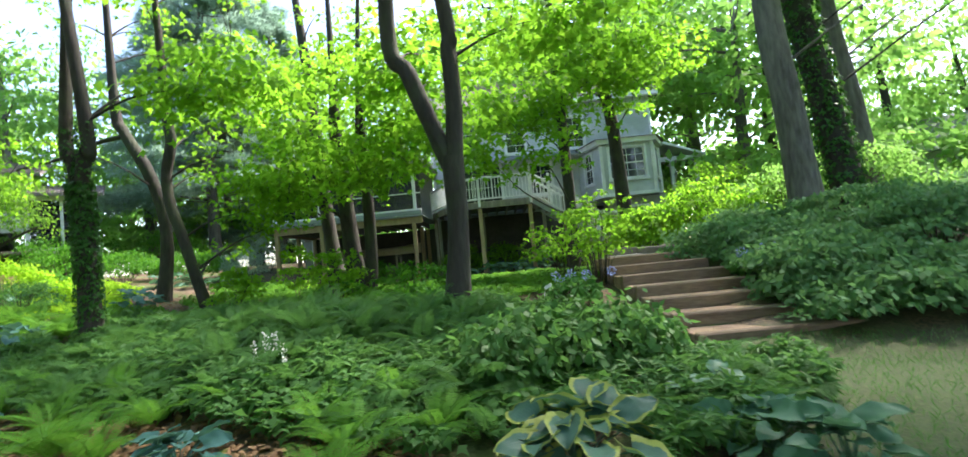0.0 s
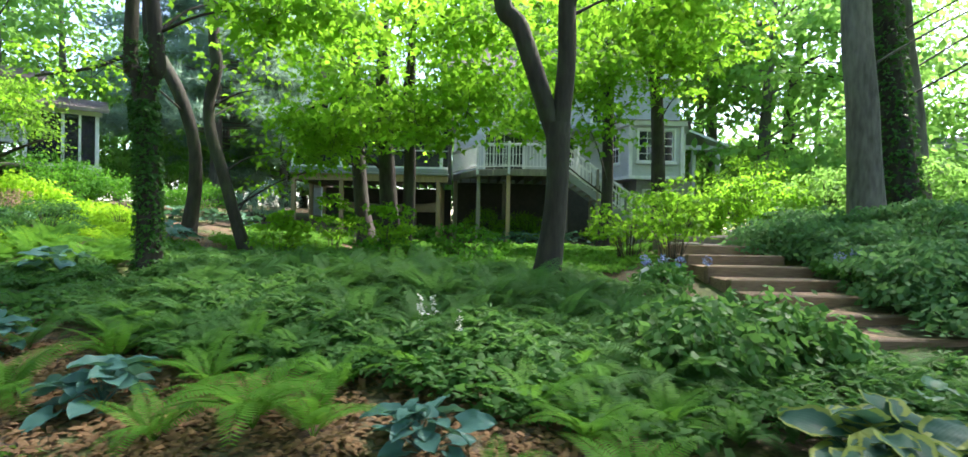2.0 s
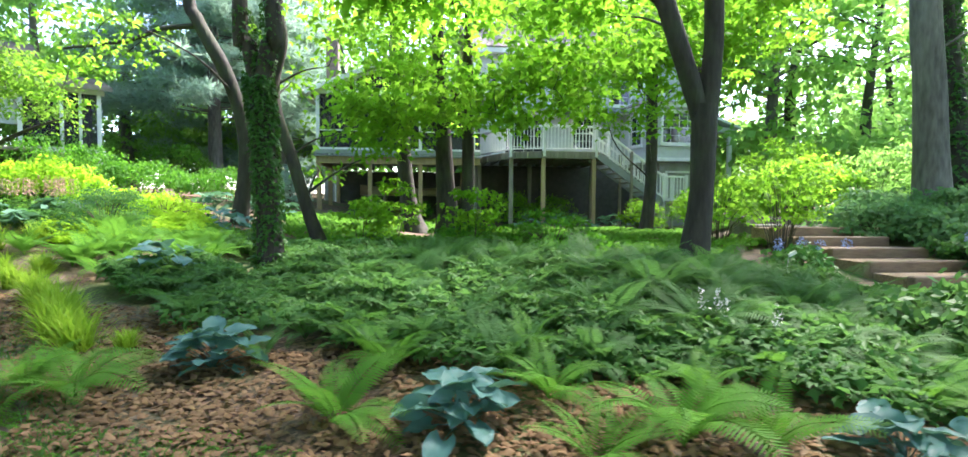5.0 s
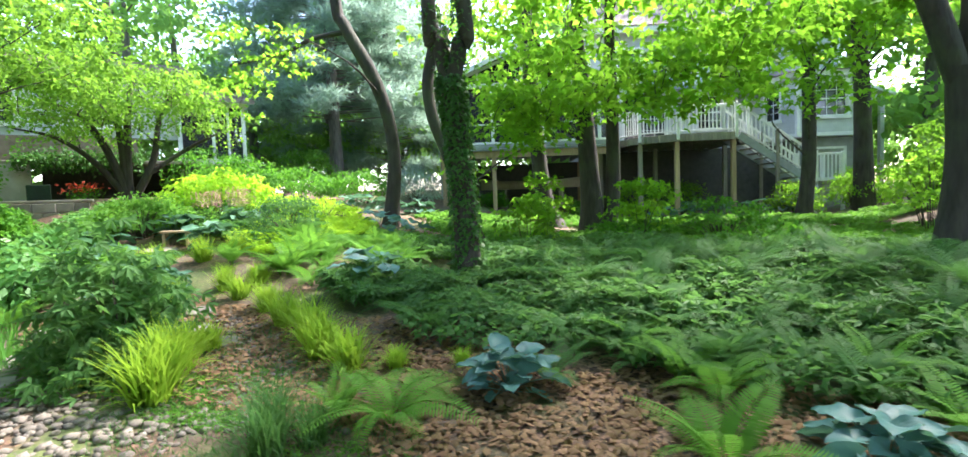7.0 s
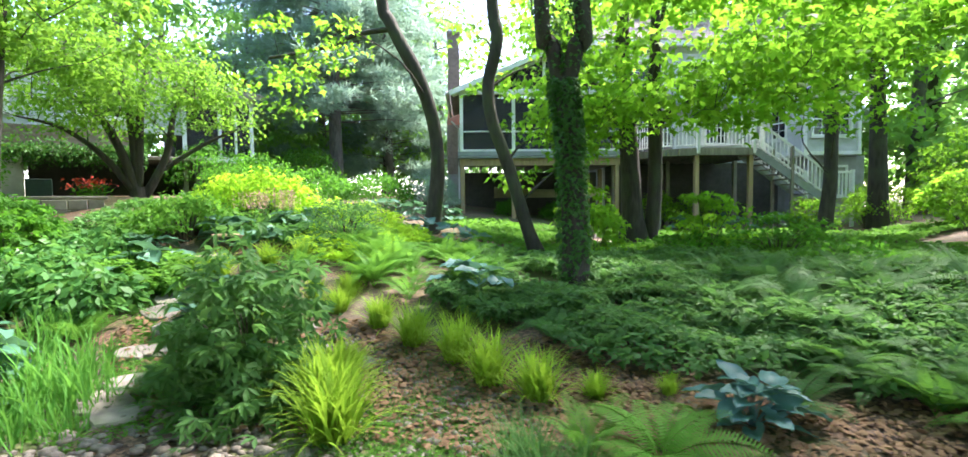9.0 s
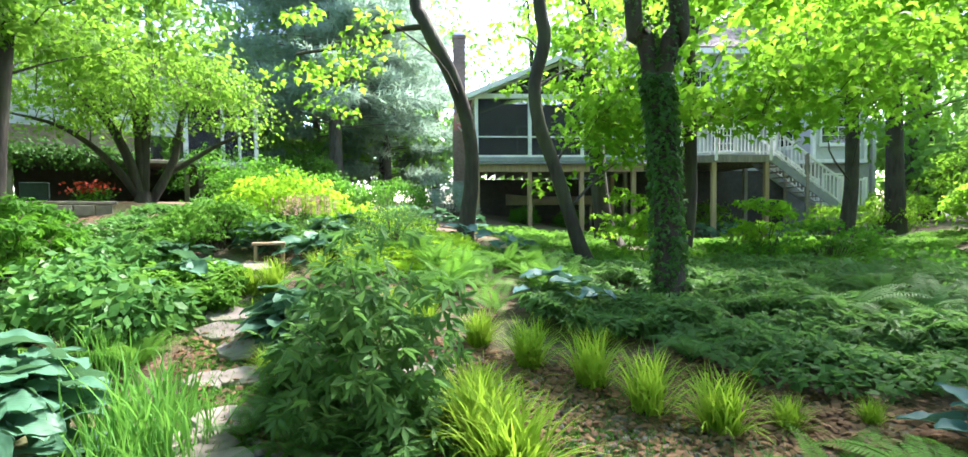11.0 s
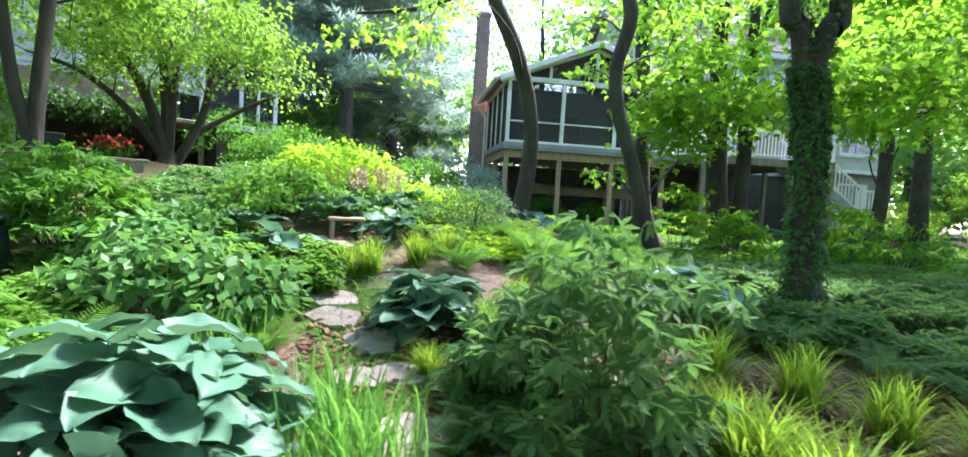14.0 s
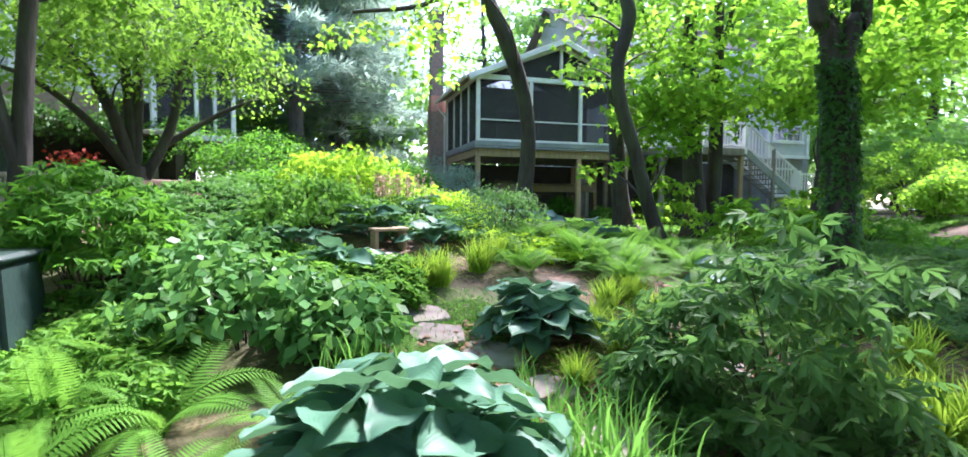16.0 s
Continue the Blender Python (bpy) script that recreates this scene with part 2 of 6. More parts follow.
ROOF = noise_mat("brown_shingle", (0.17, 0.14, 0.13), (0.3, 0.26, 0.24), 7, 0.9, bumpd=0.01, bstr=0.5)
BRICK = noise_mat("chimney_brick", (0.2, 0.15, 0.12), (0.34, 0.27, 0.22), 9, 0.9, bumpd=0.01, bstr=0.5, objrand=0.35)
CONCRETE = noise_mat("grey_foundation", (0.24, 0.25, 0.24), (0.36, 0.37, 0.36), 4, 0.9, bumpd=0.006, bstr=0.4, stain=(0.2, 0.22, 0.18))
STONE = noise_mat("grey_brown_stone", (0.18, 0.162, 0.135), (0.33, 0.3, 0.25), 8, 0.9, bumpd=0.015, bstr=0.6, objrand=0.35, stain=(0.16, 0.19, 0.1))
COBBLE = noise_mat("river_cobble", (0.13, 0.115, 0.088), (0.32, 0.29, 0.23), 12, 0.8, bumpd=0.006, bstr=0.4, objrand=0.45)
DEADLEAF = leaf_mat("dead_leaf", (0.085, 0.036, 0.018), (0.29, 0.155, 0.085), (0.28, 0.17, 0.09), 0.15, 0.85)
GLASS = glass_mat("dark_window_glass")
SCREEN = screen_mat("insect_screen")
# Near-black brown: the deep shade below raised floors, put into the colour.
DARK = noise_mat("painted_shade_dark", (0.05, 0.047, 0.042), (0.09, 0.085, 0.075), 5, 0.9)
BIN = noise_mat("dark_green_plastic", (0.006, 0.028, 0.02), (0.012, 0.04, 0.03), 20, 0.55)
RED = noise_mat("red_petals", (0.5, 0.03, 0.015), (0.75, 0.07, 0.03), 30, 0.6)
PINK = noise_mat("pink_plumes", (0.55, 0.28, 0.25), (0.75, 0.42, 0.36), 30, 0.7)
BLUEF = noise_mat("blue_flower", (0.2, 0.25, 0.6), (0.4, 0.45, 0.8), 30, 0.6)
WHITEF = noise_mat("white_flower", (0.7, 0.72, 0.66), (0.82, 0.82, 0.78), 30, 0.6)
BOATM = noise_mat("tan_canoe_hull", (0.36, 0.3, 0.2), (0.48, 0.41, 0.28), 6, 0.4)
METAL = noise_mat("galvanised_metal", (0.4, 0.42, 0.44), (0.55, 0.57, 0.58), 12, 0.35, metal=0.8)
TERRA = noise_mat("terracotta", (0.28, 0.12, 0.07), (0.38, 0.18, 0.11), 14, 0.8)


# ---- mesh helpers ----
def mesh_np(name, V, faces, material, uv=None, smooth=False):
    """A mesh from arrays: V (n, 3); faces: list of (k, m) index arrays."""
    me = bpy.data.meshes.new(name)
    V = np.asarray(V, dtype=np.float32)
    faces = [np.asarray(f, dtype=np.int32) for f in faces if len(f)]
    me.vertices.add(len(V))
    me.vertices.foreach_set("co", V.ravel())
    loops = np.concatenate([f.ravel() for f in faces])
    counts = np.concatenate([np.full(len(f), f.shape[1], dtype=np.int32) for f in faces])
    starts = np.concatenate([[0], np.cumsum(counts)[:-1]]).astype(np.int32)
    me.loops.add(len(loops))
    me.loops.foreach_set("vertex_index", loops)
    me.polygons.add(len(counts))
    me.polygons.foreach_set("loop_start", starts)
    if uv is not None:
        layer = me.uv_layers.new(name="UVMap")
        layer.data.foreach_set("uv", np.asarray(uv, dtype=np.float32)[loops].ravel())
    if smooth:
        me.polygons.foreach_set("use_smooth", np.ones(len(counts), dtype=bool))
    me.update(calc_edges=True)
    me.validate()
    me.materials.append(material)
    return me


def link(name, me, parent=None, m=None, label=""):
    ob = new(name, me)
    if parent is not None:
        ob.parent = parent
    if m is not None:
        ob.matrix_basis = m
    if label:
        ob["label"] = label
    return ob


def thing(name, label, category, m=None, group="", kind=""):
    ob = new(name)
    ob.empty_display_size = 0.2
    if m is not None:
        ob.matrix_basis = m
    return tagged(ob, label, category, group, kind)


def part(name, bm, material, parent, label="", m=None, smooth=False):
    me = bpy.data.meshes.new(name)
    if smooth:
        for f in bm.faces:
            f.smooth = True
    bm.to_mesh(me)
    bm.free()
    me.materials.append(material)
    return link(name, me, parent, m, label)


def box(u0, u1, v0, v1, z0, z1, bev=0.008, bm=None):
    bm = bm or bmesh.new()
    r = bmesh.ops.create_cube(bm, size=1.0, matrix=Matrix.LocRotScale(((u0 + u1) / 2, (v0 + v1) / 2, (z0 + z1) / 2), None, (u1 - u0, v1 - v0, z1 - z0)))
    if bev:
        es = list({e for v in r["verts"] for e in v.link_edges})
        bmesh.ops.bevel(bm, geom=es, offset=min(bev, 0.4 * min(u1 - u0, v1 - v0, z1 - z0)), segments=1, affect='EDGES')
    return bm


def beam(a, b, w, d, bm=None, bev=0.006):
    """A squared timber from a to b, w across and d deep."""
    bm = bm or bmesh.new()
    a, b = Vector(a), Vector(b)
    q = (b - a).to_track_quat('Z', 'Y').to_matrix().to_4x4()
    m = Matrix.Translation((a + b) / 2) @ q @ Matrix.Diagonal((w, d, (b - a).length, 1))
    r = bmesh.ops.create_cube(bm, size=1.0, matrix=m)
    if bev:
        bmesh.ops.bevel(bm, geom=list({e for v in r["verts"] for e in v.link_edges}), offset=bev, segments=1, affect='EDGES')
    return bm


def spline(pts, n):
    """Catmull-Rom through rows of (x, y, z, r)."""
    P = np.array(pts, dtype=float)
    P = np.vstack([2 * P[0] - P[1], P, 2 * P[-1] - P[-2]])
    out = []
    for i in range(1, len(P) - 2):
        for t in np.linspace(0, 1, n, endpoint=False):
            a, b, c, d = P[i - 1:i + 3]
            out.append(0.5 * (2 * b + (c - a) * t + (2 * a - 5 * b + 4 * c - d) * t ** 2 + (3 * b - a - 3 * c + d) * t ** 3))
    out.append(P[-2])
    return np.array(out)


def tube(pts, sides=10, n=5, rough=0.0, flare=0.0):
    """Vertices and quads of a tapered limb along rows of (x, y, z, r)."""
    S = spline(pts, n)
    C, R = S[:, :3], np.maximum(S[:, 3], 0.002)
    T = np.gradient(C, axis=0)
    T /= np.linalg.norm(T, axis=1)[:, None] + 1e-9
    ref = np.array([1.0, 0.2, 0.1])
    X = np.cross(T, ref)
    X /= np.linalg.norm(X, axis=1)[:, None] + 1e-9
    Y = np.cross(T, X)
    ang = np.linspace(0, 2 * np.pi, sides, endpoint=False)
    k = np.ones((len(C), sides))
    if rough:
        ph = rng.uniform(0, 6.28, 3)
        s = np.arange(len(C))[:, None]
        k += rough * (np.sin(3 * ang[None] + ph[0] + 0.35 * s) + 0.6 * np.sin(5 * ang[None] + ph[1] - 0.5 * s) + rng.uniform(-0.5, 0.5, k.shape))
    if flare:
        f = np.exp(-np.arange(len(C)) / 1.6)[:, None]
        k *= 1 + flare * f * (0.7 + 0.6 * np.abs(np.sin(2.5 * ang[None] + 1)))
    V = C[:, None] + (R[:, None] * k)[:, :, None] * (np.cos(ang)[None, :, None] * X[:, None] + np.sin(ang)[None, :, None] * Y[:, None])
    V = V.reshape(-1, 3)
    i, j = np.meshgrid(np.arange(len(C) - 1), np.arange(sides), indexing='ij')
    j2 = (j + 1) % sides
    F = np.stack([i * sides + j, i * sides + j2, (i + 1) * sides + j2, (i + 1) * sides + j], -1).reshape(-1, 4)
    return V, F


class Soup:
    """Gathers pieces of geometry into one mesh."""
    def __init__(self):
        self.V, self.Q, self.T, self.n = [], [], [], 0

    def add(self, V, F):
        (self.Q if F.shape[1] == 4 else self.T).append(F + self.n)
        self.V.append(V)
        self.n += len(V)

    def mesh(self, name, material, smooth=False):
        fs = []
        if self.Q:
            fs.append(np.concatenate(self.Q))
        if self.T:
            fs.append(np.concatenate(self.T))
        return mesh_np(name, np.concatenate(self.V), fs, material, smooth=smooth)


def rots(yaw, pitch, roll):
    """Rotation matrices (n, 3, 3): roll about x, then pitch about y, then yaw about z; a leaf points along x."""
    cy, sy, cp, sp, cr, sr = np.cos(yaw), np.sin(yaw), np.cos(pitch), np.sin(pitch), np.cos(roll), np.sin(roll)
    return np.stack([np.stack([cy * cp, cy * sp * sr - sy * cr, cy * sp * cr + sy * sr], -1),
                     np.stack([sy * cp, sy * sp * sr + cy * cr, sy * sp * cr - cy * sr], -1),
                     np.stack([-sp, cp * sr, cp * cr], -1)], -2)


def scatter(soup, tv, tf, pos, R, s):
    n, k = len(pos), len(tv)
    V = np.einsum('nij,kj->nki', R, tv) * np.asarray(s)[:, None, None] + pos[:, None]
    F = tf[None] + (np.arange(n) * k)[:, None, None]
    soup.add(V.reshape(-1, 3), F.reshape(-1, tf.shape[1]))


# leaf shapes, one long, pointing along x
LV = np.array([(0, 0, 0), (0.4, 0.3, -0.06), (1, 0, -0.16), (0.4, -0.3, -0.06), (0.45, 0, 0.03)], float)
LF = np.array([(0, 4, 1), (4, 2, 1), (0, 3, 4), (4, 3, 2)])
MV = np.array([(0, 0, 0), (0.34, 0.55, -0.1), (0.5, 0.2, 0), (1, 0, -0.16), (0.5, -0.2, 0), (0.34, -0.55, -0.1)], float)
MF = np.array([(0, 2, 1), (0, 4, 2), (2, 4, 3), (0, 5, 4)])
DV = np.array([(0, 0, 0), (0.5, 0.3, -0.04), (1, 0, -0.1), (0.5, -0.3, -0.04)], float)
DF = np.array([(0, 2, 1), (0, 3, 2)])

FV = np.array([(0, 0, 0), (0.55, 0.17, 0.02), (1, 0, -0.14), (0.55, -0.17, 0.02),
               (0.06, 0.02, 0), (0.22, 0.46, 0.0), (0.62, 0.74, -0.14), (0.5, 0.32, 0.04),
               (0.06, -0.02, 0), (0.5, -0.32, 0.04), (0.62, -0.74, -0.14), (0.22, -0.46, 0.0)], float)
FF = np.array([(0, 2, 1), (0, 3, 2), (4, 6, 5), (4, 7, 6), (8, 10, 9), (8, 11, 10)])


def smooth01(x):
    x = np.clip(x, 0, 1)
    return x * x * (3 - 2 * x)


def height(x, y):
    """The lie of the land: rising from the path to the houses, and to the neighbour's terrace."""
    x, y = np.asarray(x, float), np.asarray(y, float)
    a = 0.5 * smooth01((y - 2) / 6) + 0.15 * smooth01((y - 8) / 12)
    l = 1.2 * np.clip((-11 - x) / 9, 0, 1.25) * smooth01((y - 1) / 7)
    r = smooth01((x + 4.5) / 2.5)
    return (a + l) * (1 - r) + 1.05 * np.clip((y - 8) / 6.2, 0, 1) * r


def hz(x, y):
    return float(height(x, y))


# ---- ground ----
def axis(lo, hi, fine0, fine1, step):
    far = [-420, -260, -160, -100, -70, -52, -40, -34]
    a = [v for v in far if v < lo] + list(np.arange(lo, fine0, 1.0)) + list(np.arange(fine0, fine1, step)) + list(np.arange(fine1, hi, 1.0))
    return np.array(a + [hi + 6, hi + 20, hi + 50, hi + 120, hi + 260, hi + 420])


def build_ground():
    xs, ys = axis(-32, 14, -20, 4, 0.14), axis(-20, 40, 1.2, 10, 0.14)
    X, Y = np.meshgrid(xs, ys, indexing='ij')
    Z = height(X, Y)
    near = (X > -21) & (X < 5) & (Y > 0) & (Y < 11)
    Z = Z + np.where(near, 0.018 * (np.sin(X * 5.1 + 1.3 * np.sin(Y * 3.7)) * np.sin(Y * 4.3 + np.sin(X * 2.9))) + rng.uniform(-0.008, 0.008, X.shape), 0)
    n = len(ys)
    i, j = np.meshgrid(np.arange(len(xs) - 1), np.arange(n - 1), indexing='ij')
    F = np.stack([i * n + j, (i + 1) * n + j, (i + 1) * n + j + 1, i * n + j + 1], -1).reshape(-1, 4)
    ob = new("ground", mesh_np("ground", np.stack([X, Y, Z], -1).reshape(-1, 3), [F], GROUND, smooth=True))
    tagged(ob, "woodland garden floor with leaf litter, moss and lawn", "ground", kind="structure")


build_ground()


# ---- house on the slope ----
HO, HA = (-16.36, 16.5), 25.0
HM = pose(HO[0], HO[1], 0, 0, 0, HA)


def hground(u, v):
    p = HM @ Vector((u, v, 0))
    return hz(p.x, p.y)


def lap_wall(parent, a, b, z0, z1, material, holes=(), step=0.125, name="wall", thick=0.16):
    """A wall of overlapping boards from a to b (plan points), with rectangular openings (s0, s1, z0, z1) along it."""
    a, b = Vector((*a, 0)), Vector((*b, 0))
    d = (b - a).normalized()
    nrm = Vector((d.y, -d.x, 0))
    L = (b - a).length
    bm = bmesh.new()
    z = z0
    while z < z1 - 0.01:
        zt = min(z + step, z1)
        cuts = [(0.0, L)]
        for s0, s1, h0, h1 in holes:
            if zt > h0 + 0.02 and z < h1 - 0.02:
                nc = []
                for c0, c1 in cuts:
                    if s0 > c0:
                        nc.append((c0, min(s0, c1)))
                    if s1 < c1:
                        nc.append((max(s1, c0), c1))
                cuts = [c for c in nc if c[1] - c[0] > 0.01]
        for c0, c1 in cuts:
            q = []
            for s, zz, o in ((c0, z, 0.022), (c1, z, 0.022), (c1, zt, 0.0), (c0, zt, 0.0), (c0, z, -thick), (c1, z, -thick), (c1, zt, -thick), (c0, zt, -thick)):
                q.append(bm.verts.new(a + d * s + nrm * o + Vector((0, 0, zz))))
            for f in ((0, 1, 2, 3), (5, 4, 7, 6), (1, 0, 4, 5), (3, 2, 6, 7), (0, 3, 7, 4), (2, 1, 5, 6)):
                bm.faces.new([q[k] for k in f])
        z = zt
    return tagged(part(name, bm, material, parent), kind="stuff")


def window(parent, a, b, s0, s1, z0, z1, cols=2, rows=2, sashes=2, trim=0.09):
    """A sash window set into the wall a-b, with frame, sill, panes and glazing bars."""
    a, b = Vector((*a, 0)), Vector((*b, 0))
    d = (b - a).normalized()
    ang = math.degrees(math.atan2(d.y, d.x))
    p = a + d * s0
    root = new("window")
    root.parent = parent
    root.matrix_basis = pose(p.x, p.y, z0, 0, 0, ang)
    w, h = s1 - s0, z1 - z0
    bm = box(-trim, 0, -0.05, 0.03, -trim, h + trim)
    box(w, w + trim, -0.05, 0.03, -trim, h + trim, bm=bm)
    box(0, w, -0.05, 0.03, h, h + trim, bm=bm)
    part("window_frame", bm, WHITE, root)
    part("window_sill", box(-trim - 0.03, w + trim + 0.03, -0.09, 0.03, -trim - 0.04, -0.002), WHITE, root)
    part("pane", box(0.0, w, 0.055, 0.07, 0.0, h, 0), GLASS, root)
    bm = bmesh.new()
    for i in range(1, cols):
        box(w * i / cols - 0.012, w * i / cols + 0.012, 0.03, 0.054, 0.0, h, 0.003, bm)
    for j in range(1, rows * sashes):
        t = 0.028 if sashes > 1 and j == rows else 0.012
        box(0, w, 0.028, 0.05, h * j / (rows * sashes) - t, h * j / (rows * sashes) + t, 0.003, bm)
    for x0, x1, y0, y1 in ((0, 0.04, 0, h), (w - 0.04, w, 0, h), (0.04, w - 0.04, 0, 0.04), (0.04, w - 0.04, h - 0.04, h)):
        box(x0, x1, 0.025, 0.052, y0, y1, 0.003, bm)
    part("glazing_grid", bm, WHITE, root)
    return root


def roof_slab(parent, pts, t=0.12, material=None, name="roof"):
    """A roof plane through four corners, thickness downwards, with shingle courses proud of it."""
    P = [Vector(p) for p in pts]
    bm = bmesh.new()
    n = (P[1] - P[0]).cross(P[3] - P[0]).normalized()
    if n.z < 0:
        n = -n
    rows_n = max(3, int((P[3] - P[0]).length / 0.18))
    for k in range(rows_n):
        f0, f1 = k / rows_n, (k + 1) / rows_n
        a0, b0 = P[0].lerp(P[3], f0), P[1].lerp(P[2], f0)
        a1, b1 = P[0].lerp(P[3], f1), P[1].lerp(P[2], f1)
        q = [bm.verts.new(v) for v in (a0 + n * 0.014, b0 + n * 0.014, b1, a1, a0 - n * t, b0 - n * t, b1 - n * t, a1 - n * t)]
        for f in ((0, 1, 2, 3), (7, 6, 5, 4), (0, 4, 5, 1), (3, 2, 6, 7), (0, 3, 7, 4), (1, 5, 6, 2)):
            bm.faces.new([q[i] for i in f])
    return tagged(part(name, bm, material or ROOF, parent), kind="stuff")


def build_house():
    house = thing("house", "two-storey pale grey clapboard house with white trim and brown roof", "house", HM)
    V0, V1, U0, U1 = 4.0, 12.0, 5.9, 16.4
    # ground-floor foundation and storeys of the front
    # Foundation coloured dark in place of the shade under the deck.
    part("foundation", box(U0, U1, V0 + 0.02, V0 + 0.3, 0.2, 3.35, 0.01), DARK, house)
    wins = [(1.2, 2.2, 6.25, 7.7), (3.6, 4.5, 6.25, 7.7), (6.4, 7.3, 6.25, 7.7), (1.4, 3.2, 3.75, 5.7), (4.6, 5.6, 4.2, 5.6)]
    a, b = (U0, V0), (U1, V0)
    lap_wall(house, a, b, 3.35, 8.4, SIDING, [w for w in wins])
    for w in wins:
        window(house, a, b, *w, cols=2 if w[1] - w[0] < 1.5 else 4, rows=2 if w[2] > 4 else 4, sashes=2 if w[2] > 4 else 1)
    lap_wall(house, (U0, V1), (U0, V0), 0.5, 8.4, SIDING)
    lap_wall(house, (U1, V0), (U1, V1), 0.5, 8.4, SIDING)
    lap_wall(house, (U1, V1), (U0, V1), 0.5, 8.4, SIDING)
    for u in (U0 - 0.03, U1 - 0.07):
        part("corner_board", box(u, u + 0.1, V0 - 0.05, V0 + 0.02, 0.7, 8.4), WHITE, house)
    part("eave_board", box(U0 - 0.4, U1 + 0.4, V0 - 0.42, V0 - 0.36, 8.32, 8.55), WHITE, house)
    part("soffit", box(U0 - 0.4, U1 + 0.4, V0 - 0.36, V0 + 0.0, 8.38, 8.42, 0), WHITE, house)
    roof_slab(house, [(U0 - 0.4, V0 - 0.45, 8.6), (U1 + 0.4, V0 - 0.45, 8.6), (U1 + 0.4, 8.0, 11.2), (U0 - 0.4, 8.0, 11.2)])
    roof_slab(house, [(U0 - 0.4, V1 + 0.45, 8.6), (U1 + 0.4, V1 + 0.45, 8.6), (U1 + 0.4, 8.0, 11.2), (U0 - 0.4, 8.0, 11.2)])
    for u in (U0 + 0.05, U1 - 0.05):
        bm = bmesh.new()
        q = [bm.verts.new(p) for p in ((u - 0.05, V0, 8.4), (u - 0.05, V1, 8.4), (u - 0.05, 8.0, 11.05), (u + 0.05, V0, 8.4), (u + 0.05, V1, 8.4), (u + 0.05, 8.0, 11.05))]
        for f in ((0, 2, 1), (3, 4, 5), (0, 1, 4, 3), (1, 2, 5, 4), (2, 0, 3, 5)):
            bm.faces.new([q[i] for i in f])
        part("gable_wall", bm, SIDING, house)
    # low skirt roof between the storeys
    roof_slab(house, [(8.0, V0 - 0.9, 5.78), (13.3, V0 - 0.9, 5.78), (13.3, V0 - 0.03, 6.1), (8.0, V0 - 0.03, 6.1)], 0.07, GREYTRIM, "skirt_roof")
    # bay on the right of the front
    B0, B1, BV = 13.5, 15.6, 1.7
    pts = [(B0 - 0.7, V0 - 0.05), (B0 - 0.1, BV), (B1, BV), (B1 + 0.8, V0 - 0.6), (B1 + 0.8, V0 - 0.05)]
    for k in range(3):
        a, b = pts[k], pts[k + 1]
        L = math.hypot(b[0] - a[0], b[1] - a[1])
        hole = (0.35, L - 0.35, 4.25, 5.55) if k == 1 else (L * 0.3, L * 0.3 + 0.75, 4.25, 5.55)
        lap_wall(house, a, b, 3.62, 5.75, SIDING, [hole], thick=0.12)
        window(house, a, b, *hole, cols=4 if k == 1 else 2, rows=2)
        part("corner_board", box(b[0] - 0.07, b[0] + 0.07, b[1] - 0.07, b[1] + 0.07, 3.5, 5.8), WHITE, house)
    for zz0, zz1, e in ((3.48, 3.62, 0.08), (5.75, 5.95, 0.16)):
        bm = bmesh.new()
        lo = [bm.verts.new((x + (e if x > 14.5 else -e), y - e, zz0)) for x, y in pts]
        hi = [bm.verts.new((x + (e if x > 14.5 else -e), y - e, zz1)) for x, y in pts]
        bm.faces.new(lo[::-1])
        bm.faces.new(hi)
        for k in range(len(pts)):
            k2 = (k + 1) % len(pts)
            bm.faces.new((lo[k], lo[k2], hi[k2], hi[k]))
        part("bay_cornice", bm, WHITE, house)
    bm = bmesh.new()
    lo = [bm.verts.new((x + (0.25 if x > 14.5 else -0.25), y - 0.25, 5.953)) for x, y in pts]
    top = [bm.verts.new((x, y, 6.5)) for x, y in ((B0 + 0.2, V0 - 0.04), (B1 - 0.1, V0 - 0.04))]
    bm.faces.new((lo[0], lo[1], top[0]))
    bm.faces.new((lo[1], lo[2], top[1], top[0]))
    bm.faces.new((lo[2], lo[3], top[1]))
    bm.faces.new((lo[3], lo[4], top[1]))
    bm.faces.new((lo[4], lo[3], lo[2], lo[1], lo[0]))
    part("bay_roof", bm, ROOF, house)
    part("basement_wall", box(B0 + 0.3, B1 + 0.55, BV + 0.35, V0 + 0.01, 0.4, 3.47, 0.01), CONCRETE, house)
    window(house, (B0 + 0.3, BV + 0.34), (B1, BV + 0.34), 0.35, 1.55, 1.9, 3.0, cols=3, rows=2, sashes=1)
    # open side porch past the bay
    for u, v in ((18.6, 4.6), (18.6, 7.6), (17.4, 4.6)):
        part("porch_post", box(u - 0.09, u + 0.09, v - 0.09, v + 0.09, 0.9, 5.2), WHITE, house)
    part("porch_beam", box(U1 + 0.04, 18.8, 4.45, 4.7, 5.2, 5.42), WHITE, house)
    roof_slab(house, [(18.95, 4.2, 5.42), (18.95, 8.2, 5.42), (U1 + 0.03, 8.2, 6.35), (U1 + 0.03, 4.2, 6.35)], 0.1, WHITE, "porch_roof")
    # chimney with stepped shoulder
    C = thing("chimney", "tall brown brick chimney with a sloped shoulder and metal cap", "chimney", HM)
